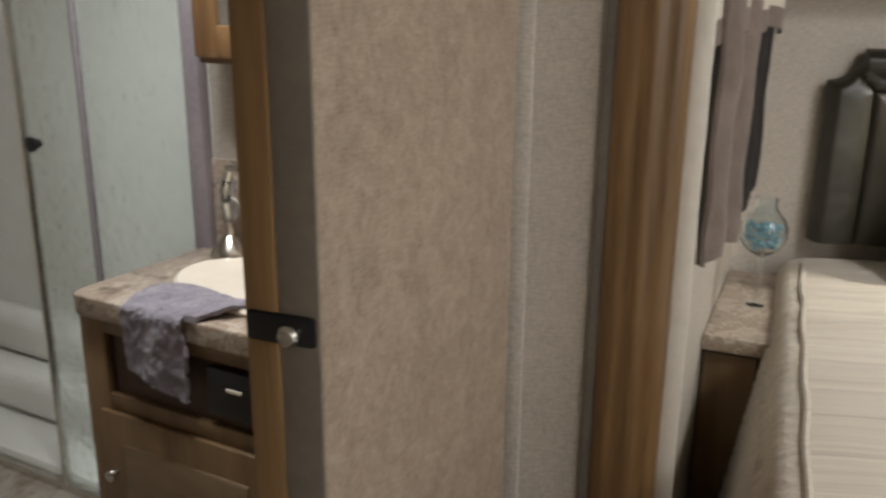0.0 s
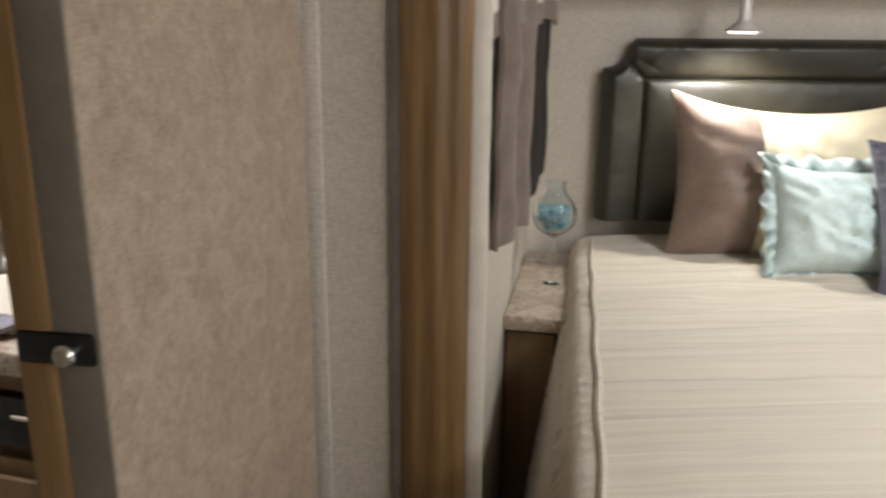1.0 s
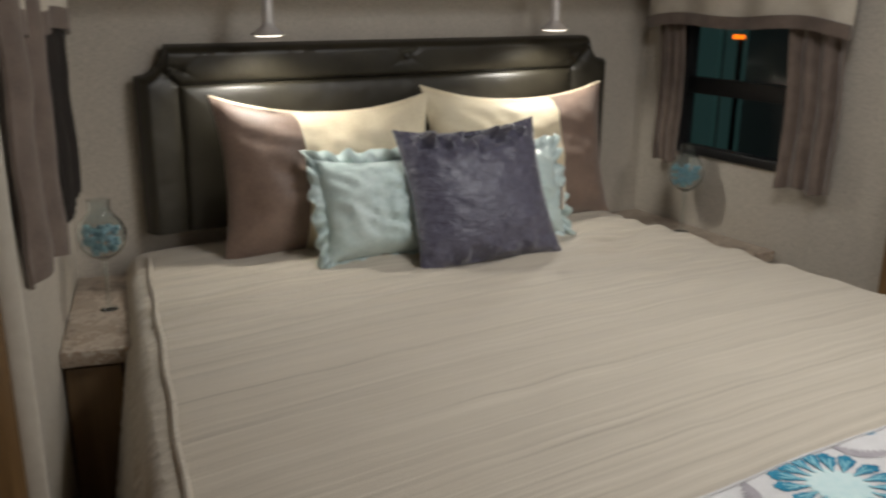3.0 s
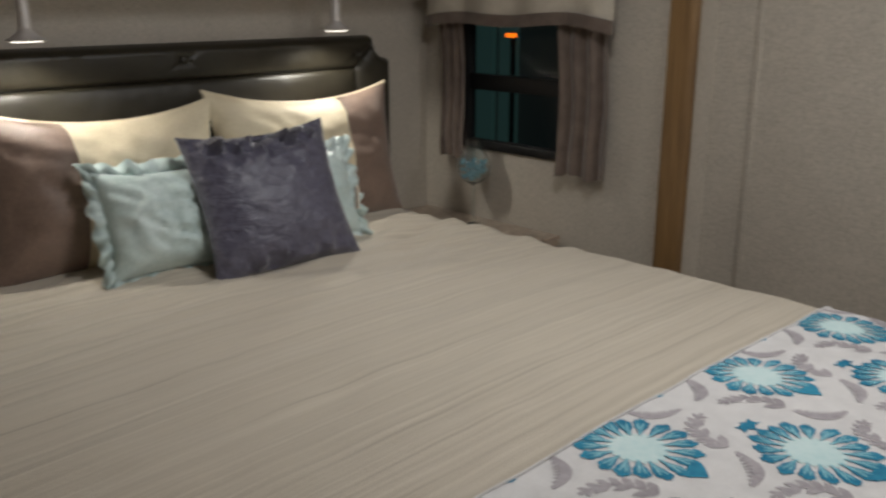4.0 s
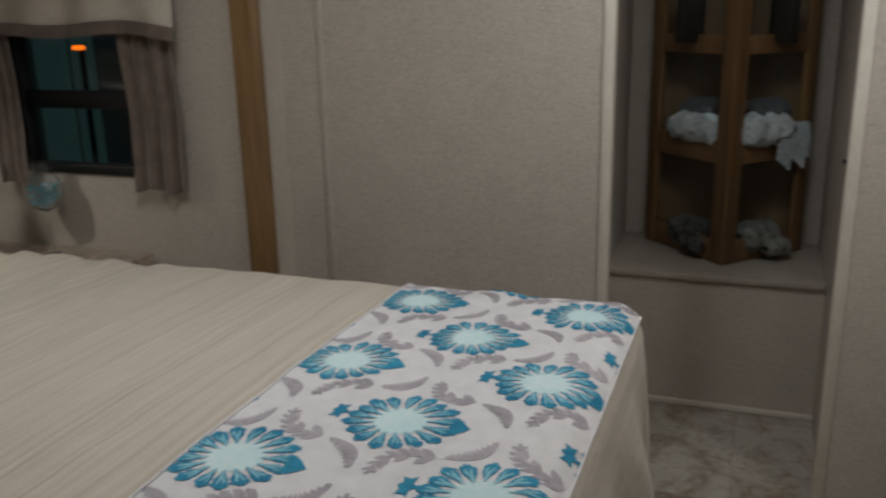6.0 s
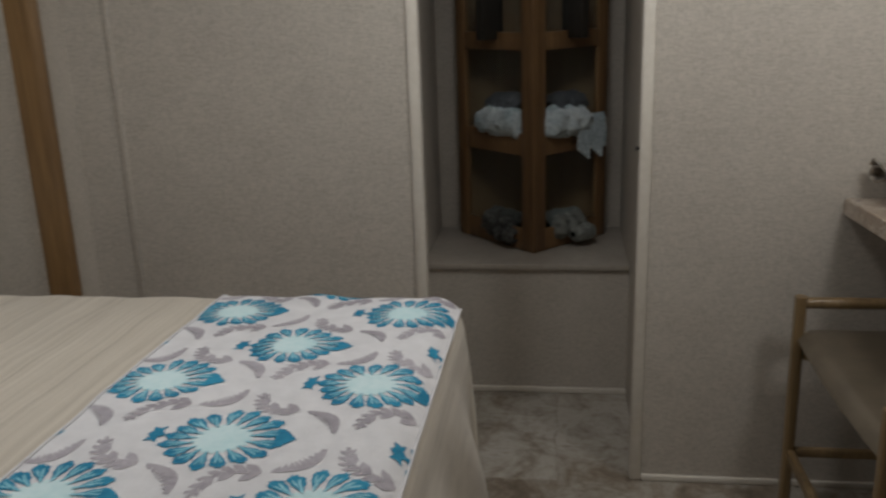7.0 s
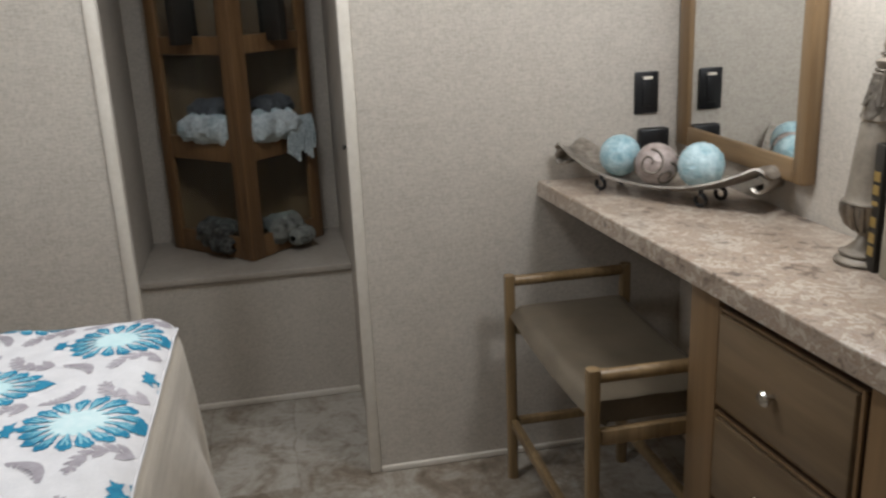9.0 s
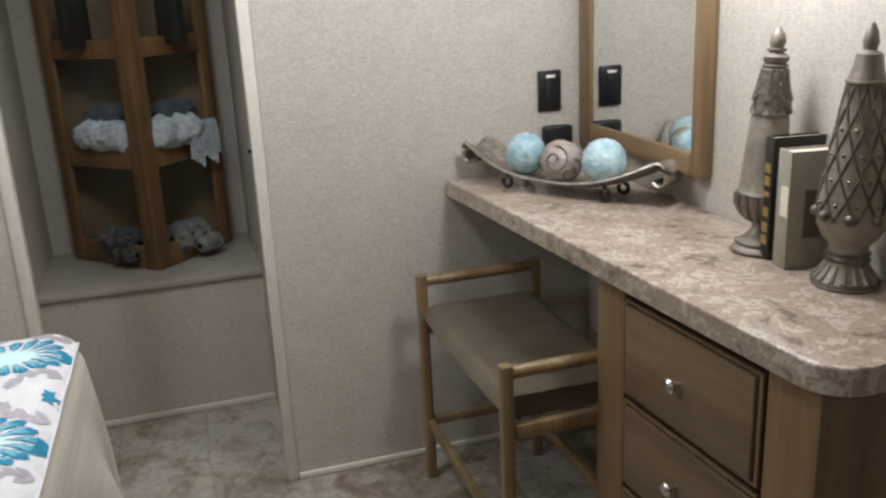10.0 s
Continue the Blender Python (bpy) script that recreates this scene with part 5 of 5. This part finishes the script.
part("black_panel", box(0.345, 0.50, 0.006, 0.024, 0.66, 0.755, 0.004, BATH), BLACK, bv, "black control panel")
part("panel_mark", box(0.395, 0.43, 0.003, 0.007, 0.715, 0.722, 0.001, BATH), CERAMIC, bv, "white bar of print")
vd = part("door", box(0.055, 0.50, 0.0, 0.014, 0.06, 0.60, 0.004, BATH), MAPLE, bv)
part("raised_panel", box(0.115, 0.44, -0.006, 0.002, 0.12, 0.535, 0.006, BATH), MAPLE_X, vd)
part("knob", lathe([(0.005, 0), (0.005, 0.010), (0.013, 0.014), (0.012, 0.022), (0, 0.025)], 16, BATH @ Matrix.Translation((0.088, 0.0, 0.465)) @ pose(0, 0, 0, 90, 0, 0)), CHROME, vd, "brushed nickel knob")
bc = thing("bathroom_counter", BATH @ Vector((0.3, 0.2, 0.84)), "stone laminate bathroom counter around the basin", "counter")
ct = extrude_outline(rounded_slab(0.0, 0.82, 0.0, 0.395, 0.025, ("x0y0",)), 0.797, 0.84, 0.005, BATH)
part("top", ct, LAMINATE, bc)
basin = thing("basin", BATH @ Vector((0.36, 0.22, 0.84)), "oval bone-coloured basin set in the counter", "basin")
BM_ = BATH @ Matrix.Translation((0.372, 0.225, 0.8405)) @ Matrix.Diagonal((1.55, 0.95, 1, 1))
part("bowl", lathe([(0.168, 0.0), (0.172, 0.008), (0.166, 0.014), (0.156, 0.012), (0.140, 0.006), (0.10, 0.003), (0.0, 0.0015)], 44, BM_), CERAMIC, basin)
fc = thing("faucet", BATH @ Vector((0.14, 0.33, 0.84)), "chrome basin faucet with a glass-like knob handle", "faucet")
FM = BATH @ Matrix.Translation((0.125, 0.335, 0.84))
part("base", lathe([(0.045, 0), (0.046, 0.008), (0.040, 0.024), (0.022, 0.045), (0.012, 0.056), (0.010, 0.09)], 24, FM), CHROME, fc)
part("handle", lathe([(0.008, 0.085), (0.020, 0.095), (0.026, 0.115), (0.020, 0.135), (0.012, 0.145), (0.020, 0.155), (0.022, 0.175), (0.012, 0.19), (0.0, 0.195)], 20, FM), GLASS, fc, "clear knob handle")
part("spout", tube([FM @ Vector(p) for p in ((0, 0, 0.06), (0.0, -0.005, 0.16), (0.02, -0.01, 0.21), (0.07, -0.012, 0.215), (0.10, -0.015, 0.20))], 0.009, 12), CHROME, fc)
tw = thing("towel", BATH @ Vector((0.27, 0.0, 0.84)), "lavender terry towel folded over the counter edge", "towel")


def towel_at(u, v):
    s = v * 0.262
    x = 0.17 + 0.165 * u + (0.10 * (0.13 - s) / 0.13 * u if s < 0.13 else -0.03 * (s - 0.13))
    wr = 0.005 * math.sin(u * 8 + s * 14) + 0.004 * noise.noise(Vector((u * 11, s * 60, 1.0))) + 0.003 * noise.noise(Vector((u * 34, s * 190, 2.0)))
    if s < 0.125:
        return BATH @ Vector((x, 0.125 - s, 0.852 + wr + 0.010 * math.sin(math.pi * s / 0.13)))
    k = s - 0.125
    a = min(k / 0.016, math.pi / 2)
    drop = max(0.0, k - 0.025)
    return BATH @ Vector((x - 0.02 * u, -0.004 - 0.014 * math.sin(a) - wr, 0.852 - 0.014 * (1 - math.cos(a)) - drop * 1.08 - 0.05 * u * drop / 0.15))


part("cloth", sheet(towel_at, 56, 84, 0.010), TOWEL, tw)
mc = thing("medicine_cabinet", BATH @ Vector((0.3, 0.36, 1.27)), "oak medicine cabinet with a mirrored door", "cabinet")
part("body", box(0.10, 0.62, 0.305, 0.404, 1.272, 1.95, 0.003, BATH), CHERRY, mc)
for x0, x1, z0, z1 in ((0.105, 0.165, 1.285, 1.94), (0.555, 0.615, 1.285, 1.94), (0.165, 0.555, 1.285, 1.35), (0.165, 0.555, 1.88, 1.94)):
    part("door_frame", box(x0, x1, 0.285, 0.304, z0, z1, 0.004, BATH), CHERRY, mc)
part("door_mirror", box(0.165, 0.555, 0.294, 0.300, 1.35, 1.88, 0, BATH), MIRROR, mc, "mirror glass", smooth=False)
part("backsplash", box(0.03, 0.80, 0.392, 0.404, 0.84, 1.05, 0.003, BATH), LAMINATE, bc, "stone laminate backsplash")

sh = thing("shower_enclosure", BATH @ Vector((-0.3, 0.4, 0)), "shower enclosure of rippled glass in a nickel frame", "shower")
part("post", box(-0.018, 0.028, 0.372, 0.404, 0.022, 2.0, 0.004, BATH), SHOWER_FRAME, sh, "mauve-grey corner post")
part("stile", box(-0.378, -0.366, 0.378, 0.398, 0.022, 2.0, 0.003, BATH), SHOWER_FRAME, sh)
part("door_stile", box(-0.612, -0.598, 0.376, 0.398, 0.022, 2.0, 0.003, BATH), CHROME, sh)
part("bottom_rail", box(-1.2, 0.02, 0.376, 0.402, 0.0, 0.022, 0.003, BATH), CHROME, sh)
part("fixed_glass", box(-0.366, -0.018, 0.386, 0.391, 0.022, 2.0, 0, BATH), RAIN_GLASS, sh, "rippled fixed glass panel").visible_shadow = False
part("door_glass", box(-0.598, -0.378, 0.386, 0.391, 0.022, 2.0, 0, BATH), RAIN_GLASS, sh, "rippled glass door").visible_shadow = False
part("door_knob", lathe([(0.012, 0), (0.012, 0.012), (0.020, 0.018), (0.020, 0.028), (0, 0.032)], 16, BATH @ Matrix.Translation((-0.548, 0.386, 1.035)) @ pose(0, 0, 0, 90, 0, 0)), BLACK, sh, "black round knob")
tub = thing("shower_tub", BATH @ Vector((-0.6, 0.6, 0)), "white acrylic shower tub with a moulded seat", "shower tub")
part("pan", box(-1.55, 0.03, 0.405, 0.772, 0.0, 0.05, 0.02, BATH), ACRYLIC, tub)
part("seat_ledge", box(-1.55, -0.62, 0.56, 0.772, 0.05, 0.20, 0.05, BATH, seg=4), ACRYLIC, tub)
part("ledge", box(-1.55, -0.55, 0.66, 0.772, 0.20, 0.36, 0.05, BATH, seg=4), ACRYLIC, tub)
part("rib", box(-0.95, -0.90, 0.755, 0.773, 0.36, 1.2, 0.01, BATH), ACRYLIC, tub)
part("rib", box(-0.80, -0.75, 0.755, 0.773, 0.36, 1.2, 0.01, BATH), ACRYLIC, tub)

# small tag and finial details
tag_of = [o for o in scene.objects if o.name.startswith("purple_pillow")][0]
part("tag", box(1.312, 1.316, 1.80, 1.815, 0.885, 0.945, 0.001), CERAMIC, tag_of, "white sewn-in tag")
FBK = FB
for z0, r in ((0.052, 0.037), (0.064, 0.037), (0.378, 0.033), (0.010, 0.058)):
    ring = [FBK @ Vector((r * math.cos(a), r * math.sin(a), z0)) for a in np.linspace(0, 2 * math.pi, 33)]
    part("band", tube(ring, 0.003, 6), ANTIQUE, fb)
for k in range(16):
    a = 2 * math.pi * k / 16
    pts = [FBK @ Vector((r * math.cos(a), r * math.sin(a), z)) for r, z in ((0.055, 0.014), (0.045, 0.026), (0.036, 0.042))]
    part("flute", tube(pts, [0.005, 0.004, 0.003], 6), PEWTER, fb)
for zz in (0.16, 0.205, 0.25, 0.295, 0.335):
    for k in range(10):
        a = 2 * math.pi * (k + (0.5 if int(zz * 1000) % 2 else 0.0)) / 10
        r = radius_b(zz) + 0.001
        bm = bmesh.new()
        bmesh.ops.create_icosphere(bm, subdivisions=1, radius=0.0040, matrix=FBK @ Matrix.Translation((r * math.cos(a), r * math.sin(a), zz)))
        part("stud", bm, ANTIQUE, fb)
for z0, r in ((0.004, 0.054), (0.022, 0.046), (0.132, 0.053), (0.404, 0.024), (0.436, 0.017)):
    ring = [FA @ Vector((r * math.cos(a), r * math.sin(a), z0)) for a in np.linspace(0, 2 * math.pi, 33)]
    part("band", tube(ring, 0.0028, 6), ANTIQUE, fa)
